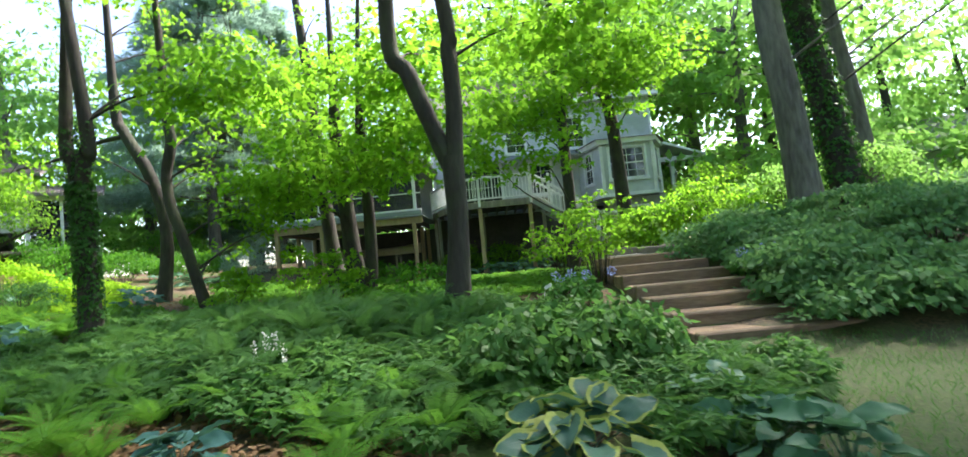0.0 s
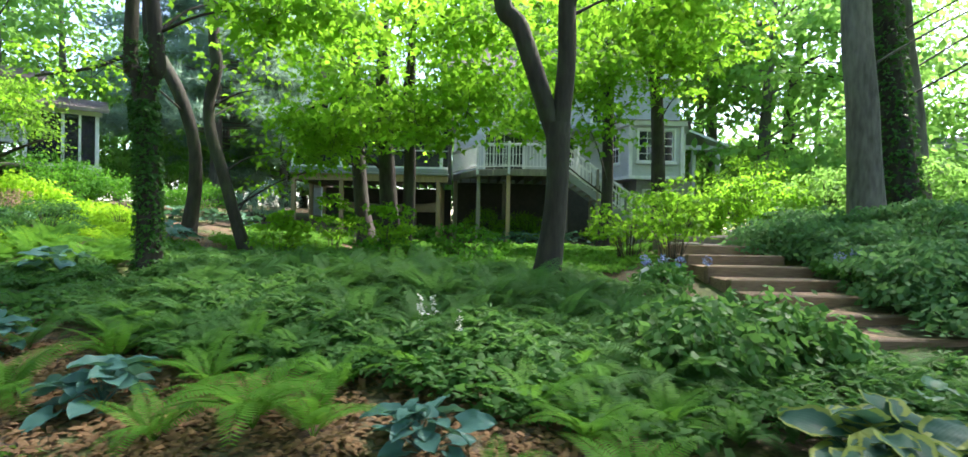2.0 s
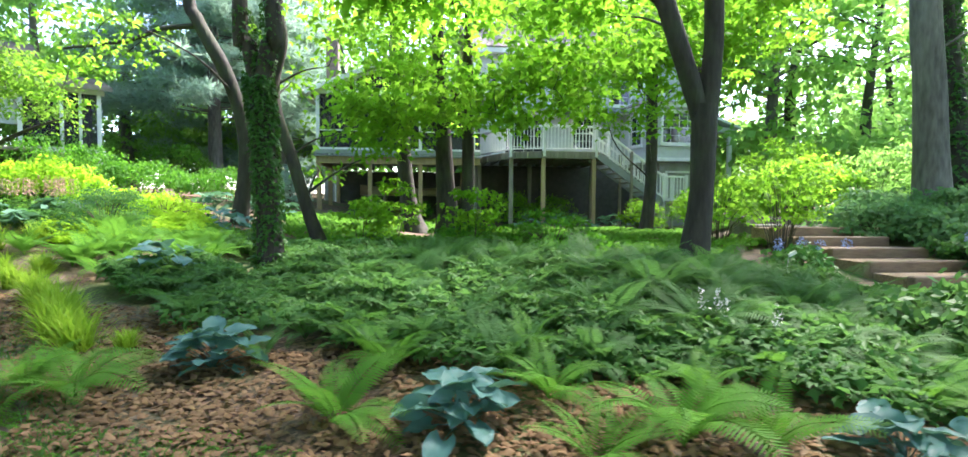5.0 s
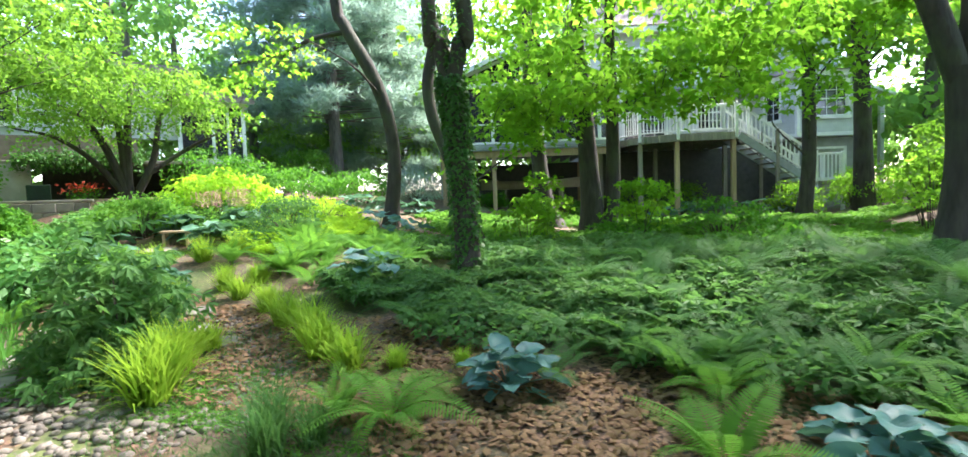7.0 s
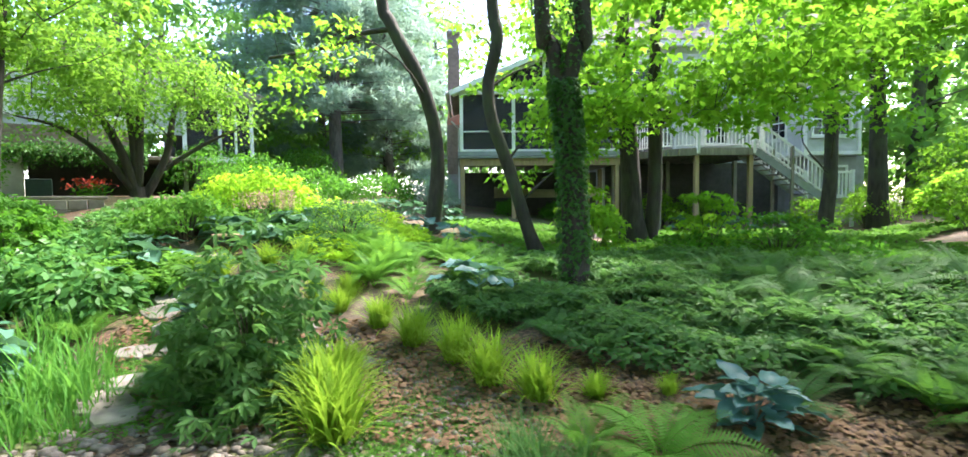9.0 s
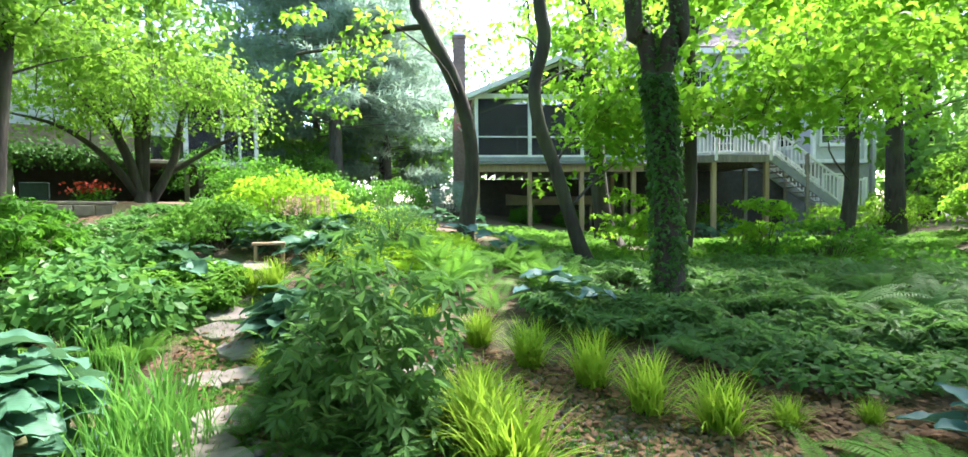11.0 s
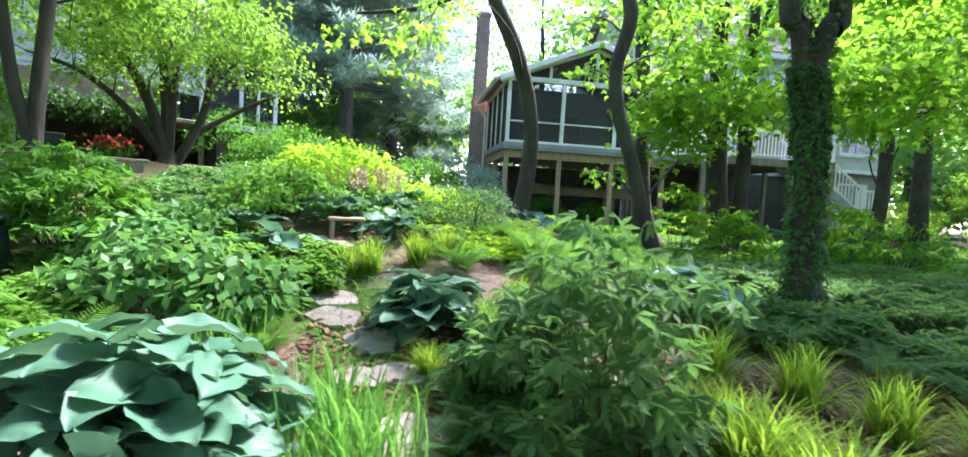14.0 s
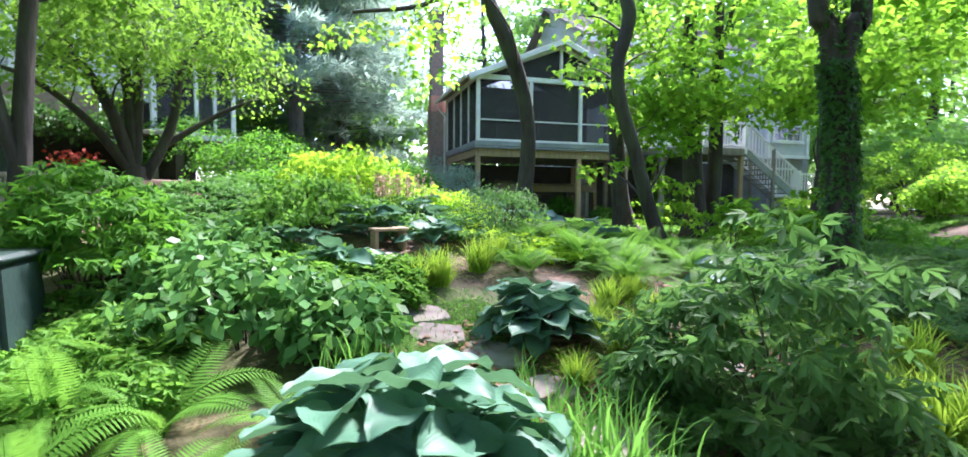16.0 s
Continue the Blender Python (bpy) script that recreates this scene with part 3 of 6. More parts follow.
    g = hground(-0.4, 5) - 0.2
    part("base", box(-0.84, -0.06, 4.78, 5.6, g, 3.0, 0.01), CONCRETE, C)
    part("stack_foot", box(-0.82, -0.08, 4.8, 5.58, 3.0, 5.2, 0.01), BRICK, C)
    bm = bmesh.new()
    q = [bm.verts.new(p) for p in ((-0.82, 4.8, 5.202), (-0.08, 4.8, 5.202), (-0.08, 5.58, 5.202), (-0.82, 5.58, 5.202), (-0.76, 5.0, 5.9), (-0.24, 5.0, 5.9), (-0.24, 5.5, 5.9), (-0.76, 5.5, 5.9))]
    for f in ((3, 2, 1, 0), (4, 5, 6, 7), (0, 1, 5, 4), (1, 2, 6, 5), (2, 3, 7, 6), (3, 0, 4, 7)):
        bm.faces.new([q[i] for i in f])
    part("shoulder", bm, TERRA, C)
    bm = box(-0.76, -0.24, 5.0, 5.5, 5.902, 9.2, 0.01)
    box(-0.8, -0.2, 4.96, 5.54, 9.202, 9.36, 0.01, bm)
    part("flue", bm, BRICK, C)
    part("cap", box(-0.72, -0.28, 5.05, 5.45, 9.364, 9.5, 0.02), METAL, C)
    return house


def build_porch():
    P = thing("screened_porch", "raised screened porch with white gable frame on tan timber posts", "porch", HM)
    L, W, D = -0.2, 5.75, 4.6
    zf = 3.3
    for u in (L + 0.07, 1.69, 3.53, 5.4):
        part("post", box(u - 0.075, u + 0.075, 0.0, 0.15, hground(u, 0.1) - 0.1, 3.02), WOOD_NEW, P)
    for v in (2.2, 4.2):
        part("post", box(L, L + 0.15, v, v + 0.15, hground(L, v) - 0.1, 3.02), WOOD_NEW, P)
        part("post", box(5.3, 5.45, v, v + 0.15, hground(5, v) - 0.1, 3.02), WOOD_NEW, P)
    part("beam", box(L - 0.02, W, -0.02, 0.1, 3.02, 3.28), WOOD_NEW, P)
    part("beam", box(L - 0.02, L + 0.1, 0.12, D, 3.02, 3.28), WOOD_NEW, P)
    for k in range(14):
        part("joist", box(0.2 + 0.4 * k, 0.24 + 0.4 * k, 0.12, D, 3.06, 3.28, 0), WOOD_OLD, P)
    part("floor", box(L - 0.1, W + 0.05, -0.12, D, 3.285, 3.33, 0.01), GREYTRIM, P)
    part("fascia", box(L - 0.08, W, -0.1, -0.03, 3.06 + 0.3, 3.52), GREYTRIM, P)
    part("fascia", box(L - 0.08, L - 0.02, -0.03, D, 3.06 + 0.3, 3.52), GREYTRIM, P)
    # posts of the screened wall
    for u in (L + 0.05, 1.69, 3.53, 5.5):
        part("wall_post", box(u - 0.06, u + 0.06, -0.06, 0.06, 3.52, 5.52), WHITE, P)
    for v in (1.1, 2.2, 3.3, 4.5):
        part("wall_post", box(L, L + 0.09, v - 0.05, v + 0.05, 3.52, 5.52), WHITE, P)
    part("plate", box(L - 0.03, W, -0.08, 0.08, 5.522, 5.68), WHITE, P)
    part("plate", box(L - 0.03, L + 0.1, 0.08, D, 5.522, 5.68), WHITE, P)
    part("sill_rail", box(L + 0.1, W, -0.035, 0.035, 3.525, 3.6), WHITE, P)
    part("mid_rail", box(L + 0.11, W, -0.02, 0.02, 4.2, 4.25), WHITE, P)
    part("screen", box(L + 0.1, W, 0.025, 0.031, 3.6, 5.52, 0), SCREEN, P)
    part("screen", box(L + 0.03, L + 0.036, 0.08, D, 3.52, 5.52, 0), SCREEN, P)
    part("rear_wall", box(L, W, D, D + 0.12, 3.36, 6.3, 0), SIDING, P)
    # Added dark sheet that stands for the shade under the porch.
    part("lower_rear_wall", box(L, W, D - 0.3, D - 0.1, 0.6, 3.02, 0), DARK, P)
    window(P, (L, D - 0.02), (W, D - 0.02), 2.2, 4.0, 3.7, 5.3, 3, 4, 1)
    # gable
    px, pz, e = 2.78, 6.95, 0.35
    for s, x0 in ((-1, L - e), (1, W + e)):
        roof_slab(P, [(x0, -0.3, 5.6), (x0, D, 5.6), (px, D, pz), (px, -0.3, pz)], 0.08, ROOF)
        part("rake_board", beam((x0, -0.33, 5.5), (px, -0.33, pz - 0.06), 0.04, 0.17), WHITE, P)
        part("rake_board", beam((x0 + 0.1 * -s, -0.02, 5.48), (px, -0.02, pz - 0.2), 0.06, 0.1), WHITE, P)
    part("king_post", box(px - 0.05, px + 0.05, -0.06, 0.04, 5.68, pz - 0.12), WHITE, P)
    for u in (1.2, 4.4):
        part("gable_stud", box(u - 0.04, u + 0.04, -0.05, 0.03, 5.68, 6.2), WHITE, P)
    bm = bmesh.new()
    q = [bm.verts.new(p) for p in ((L + 0.1, 0.04, 5.66), (W - 0.1, 0.04, 5.66), (px, 0.04, pz - 0.15), (L + 0.1, 0.046, 5.66), (W - 0.1, 0.046, 5.66), (px, 0.046, pz - 0.15))]
    for f in ((0, 1, 2), (5, 4, 3), (0, 3, 4, 1), (1, 4, 5, 2), (2, 5, 3, 0)):
        bm.faces.new([q[i] for i in f])
    part("gable_screen", bm, SCREEN, P)
    part("gutter", box(L - 0.5, L - 0.38, -0.3, D, 5.46, 5.58, 0.03), WHITE, P)
    bm = beam((L - 0.42, 4.45, 5.3), (L - 0.12, 4.5, 5.0), 0.07, 0.05)
    beam((L - 0.1, 4.5, 5.0), (L - 0.1, 4.5, 1.4), 0.07, 0.05, bm)
    part("downspout", bm, WHITE, P)
    # things kept below the floor
    can = thing("canoe", "tan canoe stored upside down on a rack under the porch", "canoe", HM @ pose(3.2, 2.0, 1.85))
    bm = bmesh.new()
    rings = []
    for k in range(13):
        t = -1 + k / 6
        w = 0.42 * (1 - abs(t) ** 2.2) + 0.015
        hgt = 0.32 + 0.12 * abs(t) ** 3
        rings.append([bm.verts.new((2.1 * t, w * math.cos(a), 0.05 + hgt * math.sin(a) ** 0.8 if math.sin(a) > 0 else 0.05)) for a in np.linspace(0, math.pi, 9)])
    for r0, r1 in zip(rings, rings[1:]):
        for k in range(8):
            bm.faces.new((r0[k], r1[k], r1[k + 1], r0[k + 1]))
    bmesh.ops.solidify(bm, geom=bm.faces[:], thickness=0.02)
    part("hull", bm, BOATM, can, smooth=True)
    bm = bmesh.new()
    for u in (-1.1, 1.1):
        box(u - 0.04, u + 0.04, -0.5, 0.5, -0.05, 0.04, 0.005, bm)
        box(u - 0.04, u + 0.04, -0.5, -0.42, -0.75, -0.05, 0.005, bm)
        box(u - 0.04, u + 0.04, 0.42, 0.5, -0.75, -0.05, 0.005, bm)
    part("rack", bm, WOOD_OLD, can)


def build_deck():
    D = thing("deck", "raised weathered timber deck with white railing on square posts", "deck", HM)
    poly = [(5.9, 2.4), (6.9, -0.1), (8.07, -0.6), (10.05, -0.6), (10.9, 0.4), (10.9, 3.95), (5.9, 3.95)]
    zt = 3.55
    # deck boards across the outline
    v = -0.6
    def span(v):
        xs = []
        for (x0, y0), (x1, y1) in zip(poly, poly[1:] + poly[:1]):
            if (y0 - v) * (y1 - v) < 0:
                xs.append(x0 + (v - y0) / (y1 - y0) * (x1 - x0))
        return (min(xs), max(xs)) if len(xs) > 1 else None
    while v < 3.9:
        s = span(v + 0.07)
        if s:
            part("floor_board", box(s[0], s[1], v, v + 0.135, zt - 0.035, zt, 0), WOOD_OLD, D)
        v += 0.142
    for (x0, y0), (x1, y1) in zip(poly[:5], poly[1:6]):
        part("rim_board", beam((x0, y0, zt - 0.14), (x1, y1, zt - 0.14), 0.045, 0.24), WOOD_OLD, D)
    u = 6.2
    while u < 10.8:
        part("joist", box(u, u + 0.045, max(-0.45, 2.2 - (u - 5.9) * 2.4), 3.9, zt - 0.25, zt - 0.04, 0), WOOD_OLD, D)
        u += 0.42
    for u, v in ((6.0, 2.5), (6.95, 0.1), (8.07, -0.45), (10.0, -0.45), (10.75, 2.0), (8.1, 2.2)):
        part("post", box(u - 0.075, u + 0.075, v - 0.075, v + 0.075, hground(u, v) - 0.1, zt - 0.26), WOOD_NEW if v < 0 else WOOD_OLD, D)
    rail = poly[:5]
    for k, ((x0, y0), (x1, y1)) in enumerate(zip(rail, rail[1:])):
        if k == 3:
            continue
        part("top_rail", beam((x0, y0, zt + 0.92), (x1, y1, zt + 0.92), 0.04, 0.09), WHITE, D)
        part("bottom_rail", beam((x0, y0, zt + 0.1), (x1, y1, zt + 0.1), 0.07, 0.04), WHITE, D)
        n = int(math.hypot(x1 - x0, y1 - y0) / 0.125)
        for i in range(1, n):
            f = i / n
            x, y = x0 + f * (x1 - x0), y0 + f * (y1 - y0)
            part("baluster", box(x - 0.016, x + 0.016, y - 0.016, y + 0.016, zt + 0.12, zt + 0.9, 0), WHITE, D)
    for x, y in rail:
        part("rail_post", box(x - 0.05, x + 0.05, y - 0.05, y + 0.05, zt - 0.2, zt + 1.02), WHITE, D)
    # stairs
    S = thing("deck_stairs", "straight timber stair with white balustrade down from the deck", "stairs", HM)
    a, b = Vector((10.15, -0.55, zt)), Vector((12.75, -0.55, 1.75))
    n = 10
    for i in range(n):
        f = (i + 0.5) / n
        u, z = a.x + f * (b.x - a.x), zt - (i + 1) * (zt - b.z) / n
        part("tread", box(u - 0.14, u + 0.15, -0.5, 0.55, z - 0.035, z), WOOD_OLD, S)
    for v in (-0.55, 0.58):
        part("stringer", beam((a.x, v, a.z - 0.12), (b.x, v, b.z - 0.12), 0.05, 0.26), GREYTRIM, S)
        part("handrail", beam((a.x, v, a.z + 0.92), (b.x, v, b.z + 0.92), 0.05, 0.08), WHITE, S)
        part("lower_rail", beam((a.x, v, a.z + 0.12), (b.x, v, b.z + 0.12), 0.05, 0.05), WHITE, S)
        for i in range(1, 18):
            p = a.lerp(b, i / 18)
            part("baluster", box(p.x - 0.016, p.x + 0.016, v - 0.016, v + 0.016, p.z + 0.12, p.z + 0.9, 0), WHITE, S)
        part("newel", box(b.x - 0.05, b.x + 0.05, v - 0.05, v + 0.05, hground(b.x, v) - 0.1, b.z + 1.05), WHITE, S)
        part("newel", box(a.x + 1.25, a.x + 1.35, v - 0.05, v + 0.05, hground(b.x, v) - 0.1, 3.6), WOOD_OLD, S)
    part("landing", box(12.7, 13.75, -0.6, 0.65, 1.6, 1.75), WOOD_OLD, S)
    for u in (13.65,):
        for v in (-0.55, 0.58):
            part("newel", box(u - 0.05, u + 0.05, v - 0.05, v + 0.05, hground(u, v) - 0.1, 2.75), WHITE, S)
    for i in range(5):
        part("tread", box(12.8, 13.7, 0.66 + i * 0.27, 0.94 + i * 0.27, 1.55 - i * 0.18, 1.59 - i * 0.18), WOOD_OLD, S)
    part("handrail", beam((12.75, -0.55, 2.67), (13.65, -0.55, 2.67), 0.05, 0.08), WHITE, S)
    for i in range(1, 7):
        part("baluster", box(12.75 + i * 0.13, 12.78 + i * 0.13, -0.566, -0.534, 1.75, 2.63, 0), WHITE, S)


build_house()
build_porch()
build_deck()


# ---- trees ----
def clumps_to_leaves(soup, cs, per, leaf, size, rad, flat=0.28, lobed=True):
    """Leaves in loose, flat sprays round the points cs."""
    cs = np.asarray(cs, float)
    n = len(cs) * per
    c = np.repeat(cs, per, axis=0)
    r = np.repeat(rng.uniform(0.6, 1.25, len(cs)) * rad, per)
    a = rng.uniform(0, 2 * np.pi, n)
    d = np.sqrt(rng.uniform(0, 1, n)) * r
    tilt = np.repeat(rng.uniform(-0.35, 0.35, (len(cs), 2)), per, axis=0)
    off = np.stack([d * np.cos(a), d * np.sin(a), rng.normal(0, flat * 0.5, n) * r - 0.18 * d * d / rad], -1)
    off[:, 2] += off[:, 0] * tilt[:, 0] + off[:, 1] * tilt[:, 1]
    R = rots(a + rng.normal(0, 1.0, n), rng.normal(0.55, 0.45, n), rng.normal(0, 0.6, n))
    tv, tf = (FV, FF) if lobed == "three" else (MV, MF) if lobed else (DV, DF)
    scatter(soup, tv, tf, c + off, R, rng.uniform(0.7, 1.25, n) * size)


def limb_to(soup, start, end, r0):
    s, e = np.asarray(start, float), np.asarray(end, float)
    mid = s * 0.5 + e * 0.5 + np.array([rng.normal(0, 0.12), rng.normal(0, 0.12), rng.uniform(0.05, 0.3)]) * np.linalg.norm(e - s) * 0.35
    V, F = tube([(*s, r0), (*mid, r0 * 0.6), (*e, r0 * 0.25)], 5, 3)
    soup.add(V, F)


def tree(label, stems, sprays, bark=None, leaf=None, per=64, size=0.165, rad=0.95, flare=0.3, lobed=True, category="tree", sides=12, name="tree", group=""):
    """stems: rows (x, y, z, r) each, the first one from the ground; sprays: centres of leaf sprays."""
    x0, y0 = stems[0][0][:2]
    base = hz(x0, y0)
    T = thing(name, label, category, pose(x0, y0, base), group)
    o = np.array([x0, y0, base])
    so = Soup()
    nodes = []
    for k, st in enumerate(stems):
        st = [(x - o[0], y - o[1], z - o[2], r) for x, y, z, r in st]
        if k == 0:
            st[0] = (st[0][0], st[0][1], -0.12, st[0][3])
        V, F = tube(st, sides, 6, 0.035, flare if k == 0 else 0)
        so.add(V, F)
        nodes.append(spline(st, 6))
    nodes = np.concatenate(nodes)
    T_me = so.mesh("trunk", bark or BARK, True)
    link("trunk", T_me, T)
    if len(sprays):
        sp = np.asarray(sprays, float) - o
        br = Soup()
        order = np.argsort([np.min(np.linalg.norm(nodes[:, :3] - c, axis=1)) for c in sp])
        for c in sp[order]:
            d = np.linalg.norm((nodes[:, :3] - c) * np.array([1, 1, 1.0]), axis=1) + 3.0 * np.maximum(0, nodes[:, 2] - c[2] + 0.45 * np.hypot(nodes[:, 0] - c[0], nodes[:, 1] - c[1]))
            i = int(np.argmin(d))
            limb_to(br, nodes[i, :3], c, min(0.035, max(0.010, nodes[i, 3] * 0.3)))
            nodes = np.vstack([nodes, [*c, 0.04]])
        tagged(link("branchwork", br.mesh("branchwork", bark or BARK, True), T), kind="stuff")
        lv = Soup()
        clumps_to_leaves(lv, sp, per, None, size, rad, lobed=lobed)
        link("crown", lv.mesh("crown", leaf or L_MAPLE), T)
    return T


def cloud(n, cx, cy, cz, rx, ry, rz):
    """n points spread through a lumpy crown."""
    a = rng.normal(0, 1, (n, 3))
    a /= np.linalg.norm(a, axis=1)[:, None]
    a *= rng.uniform(0.35, 1.0, (n, 1)) ** 0.6
    return a * np.array([rx, ry, rz]) + np.array([cx, cy, cz])


def up(stem, top, r):
    """Carries a stem on upward out of sight to a height."""
    x, y, z, _ = stem[-1]
    return stem + [(x + rng.normal(0, 0.3), y + rng.normal(0, 0.3), top, r)]


# twin-stemmed tree among the ferns
tree("grey twin-stemmed maple rising from a bed of ferns",
     [[(-4.36, 9.24, 0.40, 0.21), (-4.23, 9.28, 1.90, 0.178), (-4.23, 9.28, 3.07, 0.195)],
      up([(-4.26, 9.28, 2.87, 0.150), (-4.48, 9.20, 3.54, 0.150), (-4.82, 9.08, 4.57, 0.145), (-5.10, 8.97, 5.50, 0.140)], 10, 0.07),
      up([(-4.20, 9.28, 2.87, 0.150), (-4.12, 9.31, 3.94, 0.145), (-4.13, 9.30, 4.87, 0.140), (-4.15, 9.30, 5.69, 0.130)], 10.5, 0.07)],
     # The first cloud is unseen, added high up to shade the front bed.
     np.concatenate([cloud(52, -3.6, 9.9, 9.9, 5.2, 1.9, 1.2), cloud(14, -3.0, 10.8, 5.8, 1.8, 1.2, 0.9), cloud(12, -6.0, 10.8, 5.7, 1.2, 1.0, 0.8)]), per=76, size=0.19)

ivy_stems = [[(-10.26, 6.85, 0.3, 0.185), (-10.32, 6.84, 1.81, 0.155), (-10.37, 6.84, 2.74, 0.15), (-10.45, 6.83, 3.36, 0.155)],
             up([(-10.47, 6.83, 3.2, 0.115), (-10.58, 6.81, 3.83, 0.11), (-10.72, 6.79, 4.38, 0.105)], 10, 0.06),
             up([(-10.41, 6.83, 3.2, 0.115), (-10.27, 6.85, 3.8, 0.115), (-10.2, 6.85, 4.4, 0.11)], 10, 0.06)]
# The cloud near z 9.7 lies above view, added to shade the beds.
IVY_TREE = tree("dark forked tree with ivy climbing its trunk", ivy_stems,
                np.concatenate([cloud(22, -7.2, 9.8, 9.7, 4.2, 1.6, 1.2), cloud(18, -9.0, 8.6, 5.4, 1.6, 0.9, 0.9)]), per=76, size=0.18)


def ivy_on(parent, stems, n, spread=0.07, size=0.07):
    o = np.array(parent.matrix_basis.translation)
    P = []
    for st in stems:
        S = spline(st, 8)
        k = rng.integers(0, len(S) - 1, n)
        f = rng.uniform(0, 1, n)[:, None]
        c = S[k] * (1 - f) + S[k + 1] * f
        a = rng.uniform(0, 2 * np.pi, n)
        rr = c[:, 3] * 1.05 + rng.uniform(0, spread, n)
        P.append(np.stack([c[:, 0] + rr * np.cos(a), c[:, 1] + rr * np.sin(a), c[:, 2], a], -1))
    P = np.concatenate(P)
    s = Soup()
    R = rots(P[:, 3] + rng.normal(0, 0.5, len(P)), rng.uniform(0.5, 1.4, len(P)), rng.normal(0, 0.4, len(P)))
    scatter(s, MV, MF, P[:, :3] - o, R, rng.uniform(0.7, 1.4, len(P)) * size)
    link("ivy", s.mesh("ivy", L_IVY), parent, label="dark glossy climbing ivy leaves")


ivy_on(IVY_TREE, [ivy_stems[0]], 2300, 0.05, 0.07)
ivy_on(IVY_TREE, [[p for p in st if p[2] < 6] for st in ivy_stems[1:]], 260, 0.03, 0.06)

# two leaning trees
tree("slender dark tree with a swept S-shaped trunk",
     [up([(-14.67, 10.77, 0.9, 0.185), (-14.5, 10.85, 2.44, 0.165), (-14.57, 10.82, 3.61, 0.155), (-14.9, 10.65, 4.77, 0.165), (-15.41, 10.37, 5.9, 0.15), (-15.59, 10.26, 6.74, 0.13)], 11, 0.06),
      [(-15.35, 10.4, 5.8, 0.07), (-16.07, 9.95, 5.63, 0.055), (-16.63, 9.53, 5.29, 0.045), (-17.53, 8.74, 4.96, 0.03)]],
     np.concatenate([cloud(12, -16.4, 10.4, 9.2, 2.0, 2.4, 1.6), np.array([(-16.6, 9.5, 5.0), (-17.2, 9.0, 4.75), (-17.6, 8.6, 4.6), (-16.0, 9.6, 5.4), (-15.3, 8.3, 5.3), (-15.6, 8.0, 4.7), (-15.75, 7.7, 4.1), (-15.9, 7.6, 3.6), (-17.0, 8.3, 5.6)])]), per=60, rad=0.6, size=0.13)
tree("slender dark tree leaning sideways then upright",
     [up([(-11.74, 10.13, 0.3, 0.165), (-12.04, 10.06, 1.3, 0.135), (-12.41, 9.96, 2.55, 0.13), (-12.69, 9.87, 3.42, 0.13), (-12.76, 9.85, 4.17, 0.125), (-12.58, 9.9, 5.03, 0.13), (-12.67, 9.87, 6.02, 0.12)], 10, 0.05)],
     np.concatenate([cloud(16, -12.2, 10.4, 8.8, 2.4, 2.2, 1.4), np.array([(-11.9, 10.6, 4.6), (-11.3, 10.9, 3.9), (-13.4, 11.2, 4.5), (-12.0, 11.3, 3.2), (-11.4, 11.6, 2.7), (-12.9, 11.6, 2.4), (-13.5, 11.0, 5.5), (-11.5, 10.6, 5.4)])]), per=55, rad=0.7)
# trees before the deck
tree("grey-barked maple with flaring roots before the porch",
     [up([(-11.9, 14.99, 0.4, 0.27), (-12.14, 14.88, 2.09, 0.23), (-12.35, 14.78, 5.04, 0.21), (-12.48, 14.71, 7.92, 0.18)], 12, 0.1)],
     np.concatenate([cloud(16, -11.6, 13.8, 5.2, 1.6, 1.4, 1.6), cloud(9, -12.8, 16.0, 9.6, 3.4, 1.8, 1.6)]), flare=0.8)
TB = [[(-10.28, 13.82, 0.2, 0.29), (-10.38, 13.78, 2.06, 0.25), (-10.49, 13.74, 3.81, 0.22), (-10.6, 13.7, 5.54, 0.18), (-10.56, 13.71, 7.25, 0.12), (-10.6, 13.8, 11, 0.05)],
      [(-10.0, 13.93, 0.2, 0.2), (-9.82, 13.98, 2.0, 0.18), (-9.82, 13.98, 4.69, 0.15), (-9.8, 13.99, 7.25, 0.1), (-9.6, 14.1, 10.5, 0.04)],
      [(-10.45, 13.75, 3.4, 0.08), (-9.9, 13.7, 5.0, 0.06), (-9.5, 13.6, 7.0, 0.04)],
      [(-10.4, 13.77, 3.2, 0.07), (-11.4, 13.5, 5.0, 0.05), (-12.0, 13.3, 7.0, 0.03)],
      [(-9.82, 13.98, 3.6, 0.06), (-8.6, 13.6, 4.4, 0.045), (-7.4, 13.2, 4.9, 0.025)],
      [(-10.4, 13.77, 2.8, 0.05), (-11.2, 13.0, 3.7, 0.035), (-11.9, 12.4, 4.2, 0.02)]]
tree("multi-stemmed maple with layered bright leaves and spreading limbs", TB,
     np.concatenate([cloud(70, -9.0, 12.6, 5.8, 4.6, 1.8, 2.2), cloud(28, -9.2, 11.9, 4.0, 3.4, 1.0, 0.8), cloud(14, -11.6, 12.0, 3.6, 1.0, 0.8, 0.7), cloud(12, -7.2, 12.4, 4.6, 1.3, 0.9, 1.0), cloud(18, -10.4, 16.4, 9.6, 4.6, 1.3, 1.4)]), flare=0.7, size=0.18)
